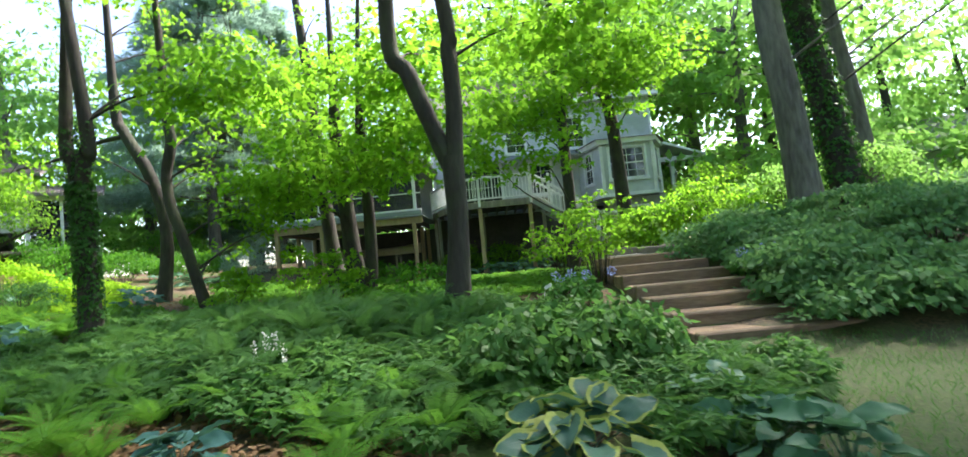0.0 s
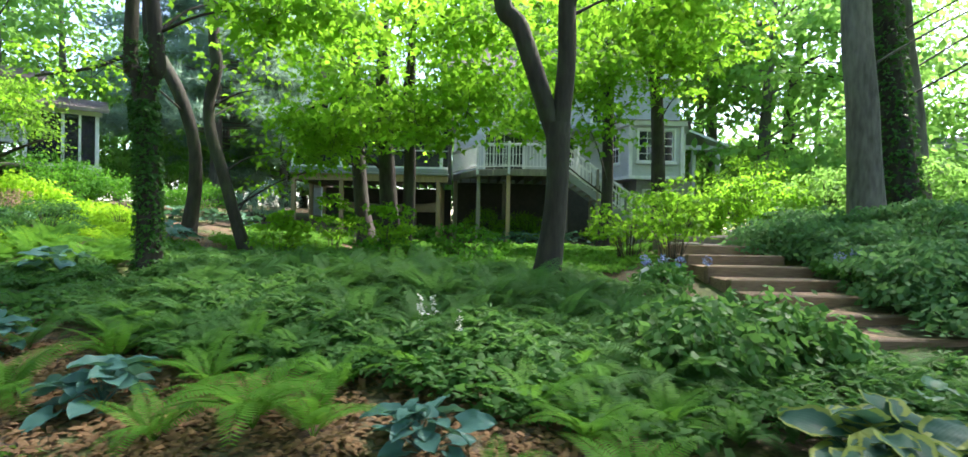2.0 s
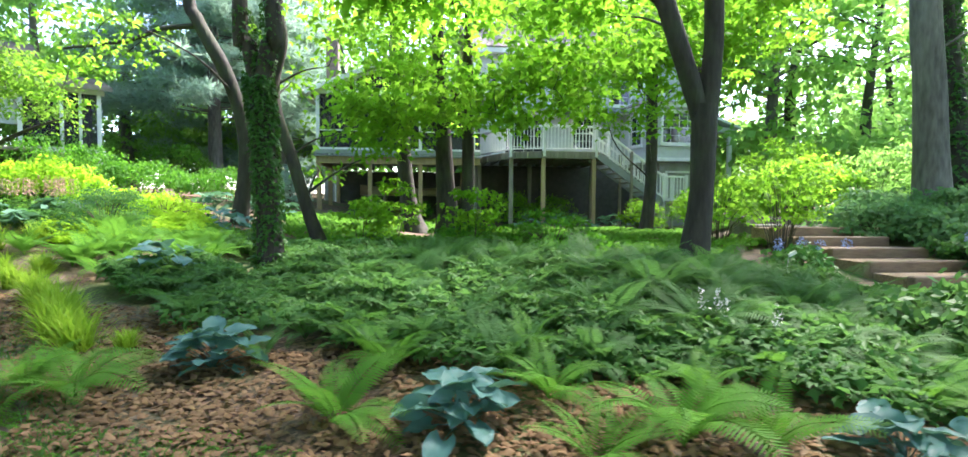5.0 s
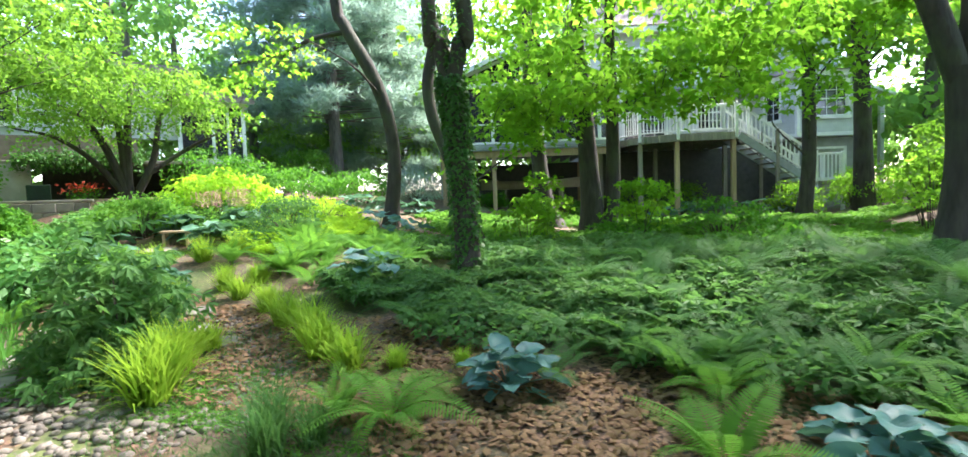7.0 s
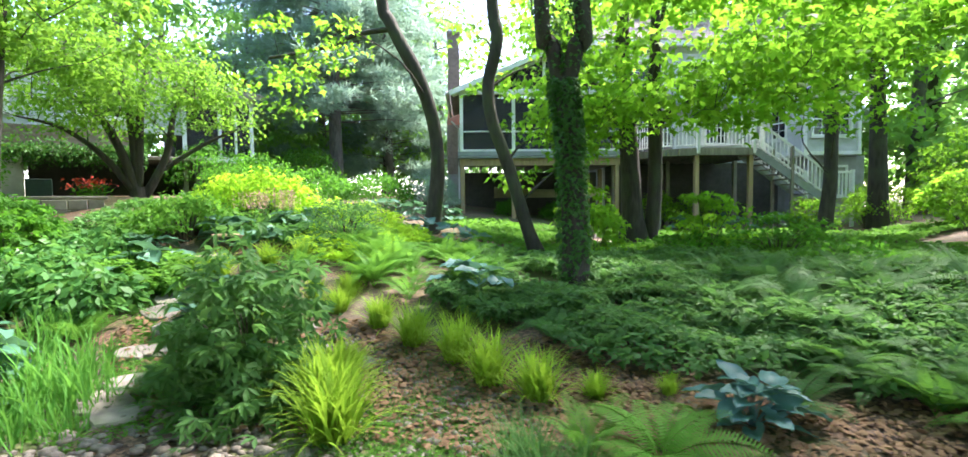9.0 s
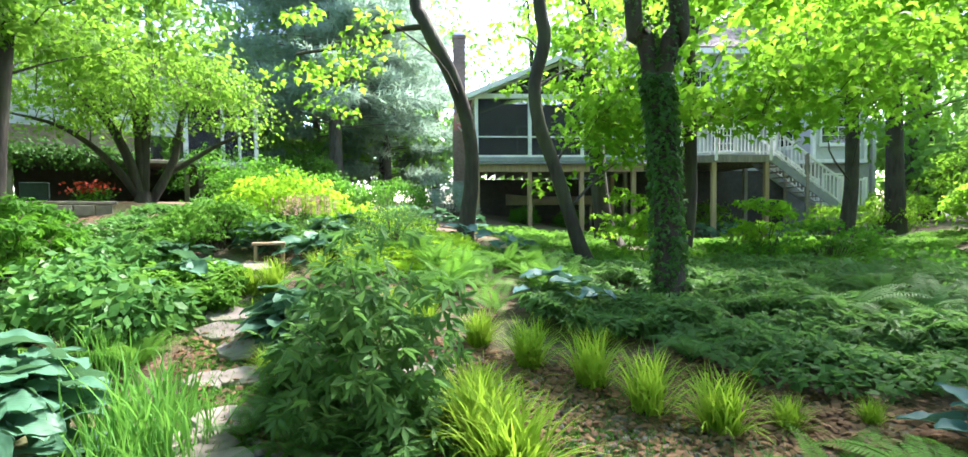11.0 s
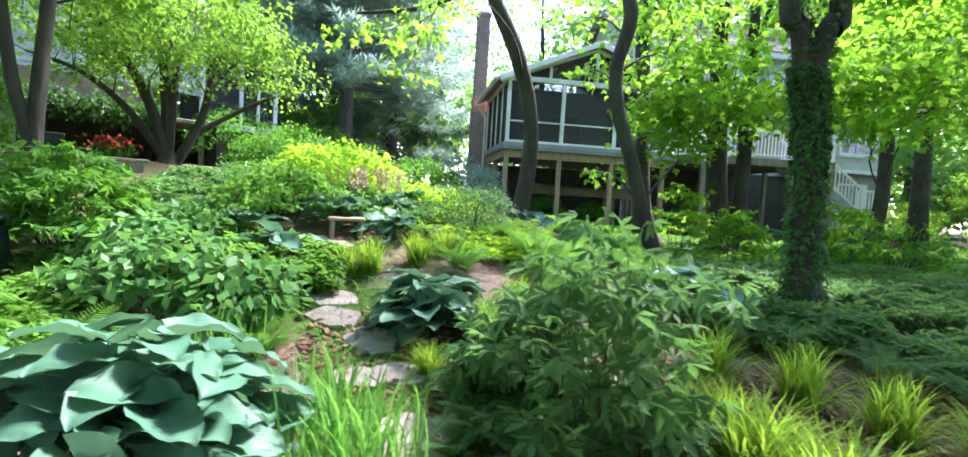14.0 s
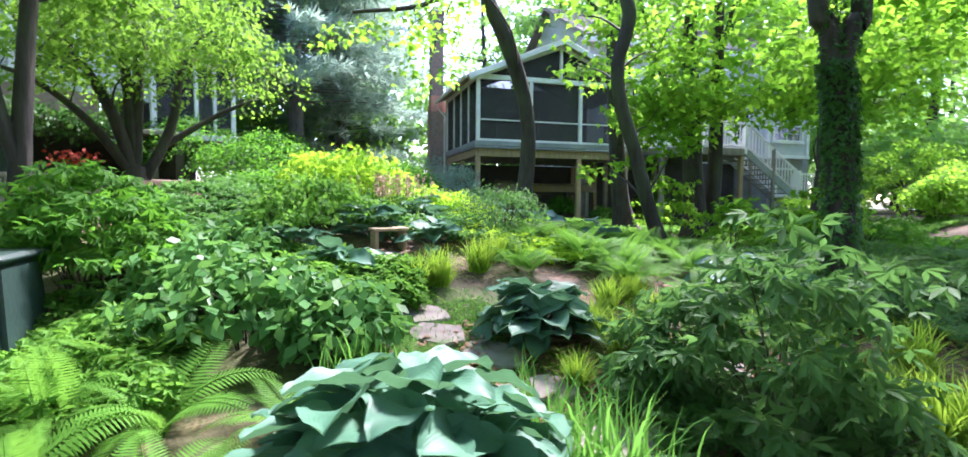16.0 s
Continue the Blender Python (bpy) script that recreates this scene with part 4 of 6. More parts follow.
tree("slim straight tree beside the deck stairs",
     [up([(-5.19, 18.77, 0.1, 0.21), (-5.03, 18.73, 2.43, 0.19), (-5.05, 18.73, 5.27, 0.18), (-5.1, 18.75, 8.09, 0.18)], 13, 0.08)],
     np.concatenate([cloud(40, -5.2, 17.2, 6.9, 2.8, 1.8, 2.0), cloud(26, -5.6, 15.6, 5.0, 2.2, 1.2, 1.3), cloud(16, -5.0, 18.0, 10.6, 4.0, 2.6, 2.0)]), size=0.2)
tree("slim tree with a high spreading leafy crown before the bay window",
     [up([(-3.46, 20.0, 0.9, 0.25), (-3.6, 20.0, 5.6, 0.21), (-3.9, 20.0, 7.7, 0.2), (-4.0, 20.0, 10.3, 0.2)], 14, 0.1)],
     np.concatenate([cloud(50, -2.8, 18.4, 7.4, 2.5, 1.4, 1.6), cloud(20, -3.6, 19.3, 11.5, 4.4, 2.6, 2.0)]), size=0.2)
# three great trunks by the steps
for k, (st, r) in enumerate((([(1.45, 15.8, 0.8), (1.3, 15.8, 4.2), (1.12, 15.8, 7.8)], 0.36), ([(2.56, 16.97, 0.8), (2.2, 17.05, 4.6), (1.8, 17.1, 8.4)], 0.36), ([(3.31, 18.3, 0.8), (3.05, 18.35, 4.6), (2.72, 18.4, 8.6)], 0.22))):
    x, y = st[0][:2]
    T = tree("tall thick-trunked tree above the evergreen shrubs" if k != 1 else "great ivy-clad trunk above the evergreen shrubs",
             [up([(a, b, c, r * (1.0 - 0.1 * i)) for i, (a, b, c) in enumerate(st)], 17, r * 0.4)],
             # The last cloud, 4.4 m forward, is an added sunblock over the lawn.
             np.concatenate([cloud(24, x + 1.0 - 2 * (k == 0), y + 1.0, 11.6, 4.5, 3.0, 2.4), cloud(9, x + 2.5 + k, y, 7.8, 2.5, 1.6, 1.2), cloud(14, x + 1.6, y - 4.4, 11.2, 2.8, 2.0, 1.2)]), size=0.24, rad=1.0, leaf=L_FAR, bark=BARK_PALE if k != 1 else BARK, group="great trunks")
    if k == 1:
        ivy_on(T, [[(2.56, 16.97, 0.8, 0.37), (2.2, 17.05, 4.6, 0.33), (1.8, 17.1, 8.4, 0.3)]], 1900, 0.08, 0.12)


# grey pine with bare lower limbs
def pine(x, y, label, h=17.0, lower=3.2, n=150, spread=3.6, r=0.2, name="pine_tree"):
    b = hz(x, y)
    T = thing(name, label, "tree", pose(x, y, b))
    s = Soup()
    V, F = tube([(0, 0, -0.1, r * 1.1), (-0.03, -0.03, h * 0.3, r * 0.9), (-0.06, -0.05, h * 0.6, r * 0.6), (0, 0, h, 0.03)], 12, 6, 0.03, 0.25)
    s.add(V, F)
    link("trunk", s.mesh("trunk", BARK_PALE, True), T)
    br, lv = Soup(), Soup()
    for k in range(n):
        z = lower + (h - lower) * (k / n)
        a = rng.uniform(0, 2 * np.pi)
        L = spread * (1.05 - 0.75 * (z - lower) / (h - lower)) * rng.uniform(0.7, 1.1)
        d = np.array([math.cos(a), math.sin(a), 0])
        p0, p2 = np.array([0, 0, z]), d * L + np.array([0, 0, z - 0.12 * L + 0.25])
        p1 = d * L * 0.5 + np.array([0, 0, z + 0.16])
        V, F = tube([(*p0, 0.035), (*p1, 0.022), (*p2, 0.006)], 4, 4)
        br.add(V, F)
        m = 90
        t = rng.uniform(0.35, 1.05, m)[:, None]
        c = (1 - t) ** 2 * p0 + 2 * t * (1 - t) * p1 + t * t * p2
        side = np.array([-d[1], d[0], 0])
        c = c + side * rng.normal(0, 0.24, m)[:, None] * (0.4 + t) + np.array([0, 0, 1]) * rng.normal(0.0, 0.1, m)[:, None]
        q = np.repeat(c, 7, axis=0)
        R = rots(a + rng.normal(0, 1.0, len(q)), rng.normal(-0.1, 0.6, len(q)), rng.uniform(0, 3, len(q)))
        scatter(lv, DV * np.array([1, 0.17, 1]), DF, q, R, rng.uniform(0.26, 0.52, len(q)))
    tagged(link("branchwork", br.mesh("branchwork", BARK_PALE, True), T), kind="stuff")
    link("needles", lv.mesh("needles", L_PINE), T)


pine(-24.6, 19.7, "tall grey-barked pine with drooping soft needles", 21.0, 3.4, 250, 5.2, 0.27)
pine(-29.0, 24.0, "tall dark pine behind the grey-barked pine", 18, 1.5, 95, 4.4, 0.22)
pine(-24.6, 24.2, "full pine with drooping limbs beside the chimney", 16, 1.2, 100, 3.8, 0.2)

# spreading Japanese maple before the terrace
JM = [[(-21.94, 8.63, 1.3, 0.2), (-21.94, 8.63, 2.2, 0.17)],
      [(-21.94, 8.63, 2.0, 0.12), (-22.1, 8.3, 3.2, 0.1), (-22.4, 7.9, 4.1, 0.07), (-22.8, 7.2, 4.6, 0.03)],
      [(-21.94, 8.63, 2.0, 0.11), (-22.3, 8.0, 3.0, 0.07), (-22.68, 7.35, 3.6, 0.045), (-23.0, 6.6, 3.8, 0.02)],
      [(-21.94, 8.63, 2.1, 0.11), (-22.0, 8.53, 4.07, 0.08), (-22.1, 8.4, 5.4, 0.03)],
      [(-21.94, 8.63, 2.1, 0.11), (-21.85, 8.75, 4.5, 0.08), (-21.7, 9.0, 5.6, 0.03)],
      [(-21.94, 8.63, 1.7, 0.12), (-21.58, 9.15, 3.0, 0.09), (-21.41, 9.39, 4.4, 0.06), (-21.0, 10.0, 5.4, 0.02)],
      [(-21.7, 9.0, 2.6, 0.07), (-21.0, 9.9, 3.4, 0.05), (-20.4, 10.6, 3.9, 0.02)]]
tree("spreading multi-stemmed Japanese maple with fine light green leaves", JM,
     np.concatenate([cloud(44, -22.6, 6.6, 5.0, 1.8, 2.4, 1.1), cloud(30, -22.2, 7.4, 4.0, 1.8, 2.4, 0.5), cloud(60, -21.6, 8.4, 5.2, 2.2, 2.8, 0.9), cloud(30, -20.6, 8.0, 4.6, 1.2, 2.6, 0.6), cloud(12, -20.3, 9.9, 4.2, 0.8, 0.9, 0.5)]), per=92, size=0.105, rad=0.75, flare=0.3, lobed=False, leaf=L_FINE)
# pair of trunks by the terrace wall
tree("dark two-stemmed tree by the terrace wall",
     [up([(-19.9, 4.75, 1.2, 0.13), (-19.86, 4.85, 2.6, 0.095), (-19.81, 5.02, 4.7, 0.08)], 9, 0.05),
      up([(-19.88, 4.78, 2.0, 0.085), (-19.98, 4.6, 3.0, 0.075), (-20.0, 4.5, 4.8, 0.065)], 9, 0.05)],
     np.concatenate([cloud(26, -20.6, 5.2, 5.2, 1.6, 1.6, 1.2), cloud(30, -18.8, 5.4, 5.2, 1.8, 1.8, 0.9), cloud(24, -19.5, 5.0, 7.6, 2.4, 2.4, 1.3)]), per=80, rad=0.6, size=0.12, leaf=L_FINE)


# ---- unseen high canopy added over the path for shade ----
# Oaks out of view, added so that their crowns dim the near beds.
for x, y in ((3.5, -2.2), (-1.5, -2.6), (-6.5, -2.8), (-11.5, -2.9), (-21.5, -2.5)):
    tree("unseen tall oak added to shade the path with its high crown", [[(x, y, 0, 0.32), (x + 0.2, y, 5, 0.27), (x, y + 0.4, 11, 0.15)]],
         cloud(90, x, y + 3.0, 11.5, 4.2, 5.0, 1.8), per=60, size=0.38, rad=1.3, lobed=False, leaf=L_DARK, group="path oaks")


# ---- woods all round ----
def build_woods():
    kinds = []
    for k in range(4):
        h = (12, 14, 16, 11)[k]
        T = thing("woodland_tree", "tall leafy deciduous woodland tree with a pale trunk", "tree", pose(0, 0, 0), "woodland trees")
        s = Soup()
        st = [(0, 0, -0.3, 0.26), (rng.normal(0, 0.2), rng.normal(0, 0.2), h * 0.4, 0.2), (rng.normal(0, 0.4), rng.normal(0, 0.4), h * 0.85, 0.06)]
        V, F = tube(st, 8, 6, 0.03, 0.4)
        s.add(V, F)
        nodes = spline(st, 6)
        cs = np.concatenate([cloud(34, 0, 0, h * 0.68, 3.4, 3.4, h * 0.3), cloud(12, 0, 0, h * 0.3, 2.6, 2.6, h * 0.14)])
        for c in cs[::2]:
            i = int(np.argmin(np.linalg.norm(nodes[:, :3] - c, axis=1) + 2 * np.maximum(0, nodes[:, 2] - c[2])))
            limb_to(s, nodes[i, :3], c, 0.05)
        link("trunk", s.mesh("trunk", BARK_PALE if k % 2 else BARK, True), T)
        lv = Soup()
        clumps_to_leaves(lv, cs, 55, None, 0.36, 1.4, lobed=False)
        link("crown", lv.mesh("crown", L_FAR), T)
        kinds.append(T)
    spots = [(-30, 27), (-25, 31), (-19, 33), (-34, 22), (-14, 36), (-37, 32), (-29, 37), (-9, 38), (2.5, 33), (14, 36), (16, 30), (5, 40), (12, 38), (18, 34), (-2, 41), (16, 26), (20, 22), (11, 21),
             (22, 29), (-41, 25), (-45, 15), (-40, 8), (-36, 2), (-22, 42), (-33, 44), (-46, 36), (26, 16), (24, 8), (14, 14), (20, 2), (-34, -8), (-26, -12), (-16, -13), (-8, -12), (2, -13), (12, -10), (22, -8), (-20, -22), (0, -24), (-40, -14), (8.5, 45), (-6, 47)]
    # Spots near y = -5 are unseen trees, added to shade the foreground.
    spots += [(-26, 26), (-31, 20.5), (-12.5, 29.5), (-8.5, 32), (-28, 29.5), (-35, 26), (-4, 31), (-33, 14), (8, 37), (-10, 40), (-11, 32), (-6.5, 34), (-14, 35), (0.5, 30), (4, 28), (-1.5, 34), (10.5, 24), (-30, 13), (-28.5, 4.5), (-33, 17.5), (-31, 9), (-2.5, -4.5), (-7, -5.2), (-11.5, -5), (-16, -4.6), (-20.5, -4), (3, -3.5), (7, 1.5), (-24.5, 0.5)]
    used = set()
    for n, (x, y) in enumerate(spots):
        k = n % 4
        m = pose(x, y, hz(x, y), 0, 0, rng.uniform(0, 360)) @ Matrix.Scale(1.35 if -6 < y < 2 else 1.35 if y > 29 and -17 < x < 5 else 1.0, 4)
        if k not in used:
            used.add(k)
            kinds[k].matrix_basis = m
        else:
            copy_thing(kinds[k], m)


build_woods()


# ---- plant builders ----
def frond_mesh(name, material, arch, pairs=28, width=0.21):
    """One fern frond, a metre long, springing from the origin along +x and arching over."""
    s = Soup()
    t = np.linspace(0, 1, 9)
    ang = np.pi / 2 * 0.78 - arch * t
    step = 1.0 / 8
    x = np.concatenate([[0], np.cumsum(np.cos(ang[:-1]) * step)])
    z = np.concatenate([[0], np.cumsum(np.sin(ang[:-1]) * step)])
    V, F = tube([(x[i], 0, z[i], 0.006 * (1 - 0.8 * t[i])) for i in range(0, 9, 2)], 3, 2)
    s.add(V, F)
    k = np.linspace(0.16, 0.99, pairs)
    px, pz, pa = np.interp(k, t, x), np.interp(k, t, z), np.interp(k, t, ang)
    ln = width * np.sin(np.pi * np.clip((k - 0.02) * 0.93, 0, 1)) ** 0.7 * (1.25 - 0.75 * k) + 0.012
    for side in (1, -1):
        n = len(k)
        dr = np.stack([np.cos(pa) * 0.38, np.full(n, side * 0.92), np.sin(pa) * 0.38 - 0.10], -1)
        dr /= np.linalg.norm(dr, axis=1)[:, None]
        al = np.stack([np.cos(pa), np.zeros(n), np.sin(pa)], -1)
        al = al - dr * np.sum(al * dr, 1)[:, None]
        al /= np.linalg.norm(al, axis=1)[:, None]
        nn = np.cross(dr, al)
        R = np.stack([dr, al, nn], -1)
        pv = np.array([(0, 0, 0), (0.28, 0.065, 0.0), (0.5, 0.045, -0.02), (0.68, 0.045, -0.05), (1, 0, -0.12), (0.68, -0.045, -0.05), (0.5, -0.045, -0.02), (0.28, -0.065, 0)])
        pf = np.array([(0, 7, 1), (7, 6, 1), (6, 2, 1), (6, 5, 2), (5, 3, 2), (5, 4, 3)])
        scatter(s, pv, pf, np.stack([px, np.zeros(n), pz], -1), R, ln)
    return s.mesh(name, material)


FRONDS = {}
for key, material in (("light", L_FERN), ("dark", L_FERN_D)):
    FRONDS[key] = [frond_mesh("frond", material, a) for a in (1.15, 1.5, 1.9)]


def fern(x, y, size, kind="light", n=11, label=""):
    z = hz(x, y)
    f = thing("fern", label or ("bright green arching lady fern on leaf litter" if kind == "light" else "dark green arching wood fern in a shady bed"), "fern", pose(x, y, z, 0, 0, rng.uniform(0, 360)), kind + " ferns")
    for k in range(n):
        me = FRONDS[kind][int(rng.integers(0, 3))]
        q = size * rng.uniform(0.85, 1.2)
        link("frond", me, f, pose(0, 0, 0, rng.normal(0, 6), rng.normal(4, 9), 360 * k / n + rng.normal(0, 12)) @ Matrix.Diagonal((q, q, q, 1)))
    return f


def hosta_leaf(name, material, el, stalk, cup=0.10, wave=0.02, width=0.74):
    """A hosta leaf: a stalk that rises from the origin at el degrees, and a blade one long arching over beyond it."""
    nu, nv = 8, 9
    V, UV, F = [], [], []
    e = radians(el)
    bx, bz = stalk * math.cos(e), stalk * math.sin(e)
    p0 = 0.35 * e + 0.1
    for j in range(nv + 1):
        v = j / nv
        w = width * 0.5 * (math.sin(math.pi * min(1, v * 0.93 + 0.07) ** 0.72) ** 0.75 if v < 1 else 0.0) + 0.004
        p = p0 - (p0 + (0.62 if el > 40 else 0.45)) * v
        if j:
            bx, bz = bx + math.cos(p) / nv, bz + math.sin(p) / nv
        for i in range(nu + 1):
            u = -1 + 2 * i / nu
            lift = cup * u * u * (1 - 0.7 * v) + wave * math.sin(v * 15 + i) * abs(u)
            V.append((bx - 0.14 * u * u * (1 - v) - lift * math.sin(p), u * w, bz + lift * math.cos(p)))
            UV.append((abs(u) if v < 0.86 else max(abs(u), (v - 0.86) * 7), v))
    for j in range(nv):
        for i in range(nu):
            a = j * (nu + 1) + i
            F.append((a, a + 1, a + nu + 2, a + nu + 1))
    V, UV = np.array(V), np.array(UV)
    sx, sz = stalk * math.cos(e), stalk * math.sin(e)
    tv, tf = tube([(0, 0, 0, 0.022), (sx * 0.45, 0, sz * 0.6, 0.018), (sx, 0, sz, 0.016)], 5, 3)
    return mesh_np(name, np.concatenate([V, tv]), [np.concatenate([np.array(F), tf + len(V)])], material, np.concatenate([UV, np.zeros((len(tv), 2))]), True)


HLEAF = {k: [[hosta_leaf("leaf", m, el, st, c, w, wd) for c, w, wd in ((0.16, 0.03, 0.82), (0.09, 0.045, 0.78), (0.24, 0.035, 0.9))]
             for el, st in (((78, 2.7), (62, 2.7), (44, 2.6), (24, 2.3)) if k == "big" else ((76, 1.25), (54, 1.4), (30, 1.45), (12, 1.1)))] for k, m in (("blue", H_BLUE), ("big", H_BIG), ("green", H_GREEN), ("var", H_VAR))}


def hosta(x, y, leaf, n, kind, label, group=""):
    h = thing("hosta", label, "hosta", pose(x, y, hz(x, y), 0, 0, rng.uniform(0, 360)), group or kind + " hostas")
    for k in range(n):
        f = (k + 0.5) / n
        tier = 0 if f < 0.26 else 1 if f < 0.6 else 2 if f < 0.86 else 3
        q = leaf * rng.uniform(0.75, 1.12)
        m = pose(0, 0, 0, 0, 0, 137.5 * k + rng.normal(0, 12)) @ pose(0, 0, 0, rng.normal(0, 18), rng.normal(-5, 12), 0)
        link("leaf", HLEAF[kind][tier][int(rng.integers(0, 3))], h, m @ Matrix.Diagonal((q, q, q * rng.uniform(0.85, 1.1), 1)))
    return h


def blades(n, length, width, spread, droop):
    """Arching blades from a tuft: vertices and quads."""
    s = Soup()
    t = np.linspace(0, 1, 6)
    a = rng.uniform(0, 2 * np.pi, n)
    L = length * rng.uniform(0.6, 1.1, n)
    lean = np.abs(rng.normal(0, spread, n))
    r0 = np.sqrt(rng.uniform(0, 1, n)) * length * 0.22
    a0 = rng.uniform(0, 2 * np.pi, n)
    ang = np.pi / 2 - lean[:, None] - droop * rng.uniform(0.6, 1.3, n)[:, None] * t[None] ** 1.6
    x = np.concatenate([np.zeros((n, 1)), np.cumsum(np.cos(ang[:, :-1]), 1)], 1) * (L / 5)[:, None]
    z = np.concatenate([np.zeros((n, 1)), np.cumsum(np.sin(ang[:, :-1]), 1)], 1) * (L / 5)[:, None]
    w = width * (1 - t ** 2.2)[None] * rng.uniform(0.7, 1.2, n)[:, None] + 0.0006
    ca, sa = np.cos(a)[:, None], np.sin(a)[:, None]
    cx, cy = (r0 * np.cos(a0))[:, None] + x * ca, (r0 * np.sin(a0))[:, None] + x * sa
    V = np.stack([np.stack([cx - sa * w, cy + ca * w, z - 0.02], -1), np.stack([cx + sa * w, cy - ca * w, z - 0.02], -1)], 2).reshape(n, -1, 3)
    q = np.array([(2 * i, 2 * i + 1, 2 * i + 3, 2 * i + 2) for i in range(5)])
    s.add(V.reshape(-1, 3), (q[None] + (np.arange(n) * 12)[:, None, None]).reshape(-1, 4))
    return s


GOLD = [blades(260, 0.42, 0.006, 0.45, 1.2).mesh("golden_grass", L_GOLD) for _ in range(4)]
IRIS = [blades(1, 0.8, 0.010, 0.02, b).mesh("strap_leaf", L_BLADE) for b in (0.2, 0.45, 0.7, 1.0, 1.4)]
DGRASS = [blades(190, 0.5, 0.004, 0.5, 1.1).mesh("dark_grass", L_FERN_D) for _ in range(2)]


def tuft(kind, x, y, s=1.0):
    meshes, name, label, cat = {"gold": (GOLD, "ornamental_grass", "golden yellow-green tuft of arching hakone grass", "grass"),
                                "iris": (IRIS, "iris_clump", "upright clump of green strap-shaped iris leaves", "iris"),
                                "dark": (DGRASS, "sedge_clump", "dark green tufted sedge beside the path", "sedge")}[kind]
    if kind == "iris":
        T = thing(name, label, cat, pose(x, y, hz(x, y)), kind + " tufts")
        for k in range(40):
            q = s * rng.uniform(0.65, 1.1)
            a, r = rng.uniform(0, 360), 0.17 * s * math.sqrt(rng.uniform(0, 1))
            link("strap_leaf", meshes[int(rng.integers(0, 5))], T, pose(r * math.cos(a), r * math.sin(a), 0, rng.normal(0, 11), rng.normal(0, 11), a) @ Matrix.Diagonal((q, q, q, 1)))
        return T
    ob = new(name, meshes[int(rng.integers(0, len(meshes)))])
    ob.matrix_basis = pose(x, y, hz(x, y), 0, 0, rng.uniform(0, 360)) @ Matrix.Diagonal((s, s, s * rng.uniform(0.9, 1.1), 1))
    return tagged(ob, label, cat, kind + " tufts")


def shrub(x, y, w, h, leaf, label, n=40, per=60, size=0.07, rad=0.25, lobed=False, name="shrub", category="shrub", stems=9, lo=0.25, flat=0.5, d=None, group=""):
    """Many-stemmed shrub: sprays of leaves over a lumpy dome, carried by stems from one base."""
    S = thing(name, label, category, pose(x, y, hz(x, y), 0, 0, rng.uniform(0, 360) if d is None else 0), group)
    a = rng.uniform(0, 2 * np.pi, n)
    el = rng.uniform(0.02, 1, n)
    rr = rng.uniform(0.55, 1.0, n) ** 0.5 * (1 + 0.12 * np.sin(3 * a + 1))
    d = d or w
    c = np.stack([w * 0.5 * rr * np.cos(a) * np.sqrt(1 - el ** 2.5), d * 0.5 * rr * np.sin(a) * np.sqrt(1 - el ** 2.5), h * (lo + (0.95 - lo) * el * rng.uniform(0.75, 1.0, n))], -1)
    br = Soup()
    for k in range(n):
        if k % max(1, n // (stems * 3)) == 0:
            b = c[k] * np.array([0.25, 0.25, 0])
            mid = c[k] * np.array([0.45, 0.45, 0.6])
            V, F = tube([(b[0], b[1], -0.03, 0.011), (*mid, 0.007), (*c[k], 0.003)], 3, 2)
            br.add(V, F)
    link("woody_base", br.mesh("woody_base", TWIG, True), S)
    lv = Soup()
    clumps_to_leaves(lv, c, per, None, size, rad, flat, lobed)
    V = np.concatenate(lv.V)
    V[:, 2] = np.maximum(V[:, 2], 0.01)
    lv.V = [V]
    link("foliage", lv.mesh("foliage", leaf), S)
    return S


def cover(name, label, pts, leaf, size, hmin, hmax, lobed=False, category="groundcover", pitch=0.1):
    """A bed of low leaves over the ground at the plan points."""
    n = len(pts)
    z = height(pts[:, 0], pts[:, 1])
    lump = 0.5 + 0.5 * np.sin(pts[:, 0] * 3.1 + 1.7 * np.sin(pts[:, 1] * 2.3)) * np.sin(pts[:, 1] * 3.7 + 1.2 * np.sin(pts[:, 0] * 1.9))
    hh = hmin + (hmax - hmin) * (0.35 * rng.uniform(0, 1, n) + 0.65 * lump * rng.uniform(0.6, 1, n))
    P = np.stack([pts[:, 0], pts[:, 1], z + hh], -1)
    R = rots(rng.uniform(0, 6.28, n), rng.normal(pitch, 0.45, n), rng.normal(0, 0.45, n))
    s = Soup()
    tv, tf = (MV, MF) if lobed else (FV * np.array([1, 1, 1.5]), FF)
    scatter(s, tv, tf, P, R, rng.uniform(0.6, 1.4, n) * size)
    ob = new(name, s.mesh(name, leaf))
    return tagged(ob, label, category, kind="stuff")


def ell(n, cx, cy, rx, ry, turn=0.0):
    a, r = rng.uniform(0, 2 * np.pi, n), np.sqrt(rng.uniform(0, 1, n))
    r = r * (1 + 0.12 * np.sin(3 * a + cx) + 0.08 * np.sin(7 * a + cy))
    x, y = rx * r * np.cos(a), ry * r * np.sin(a)
    c, s = math.cos(turn), math.sin(turn)
    return np.stack([cx + x * c - y * s, cy + x * s + y * c], -1)


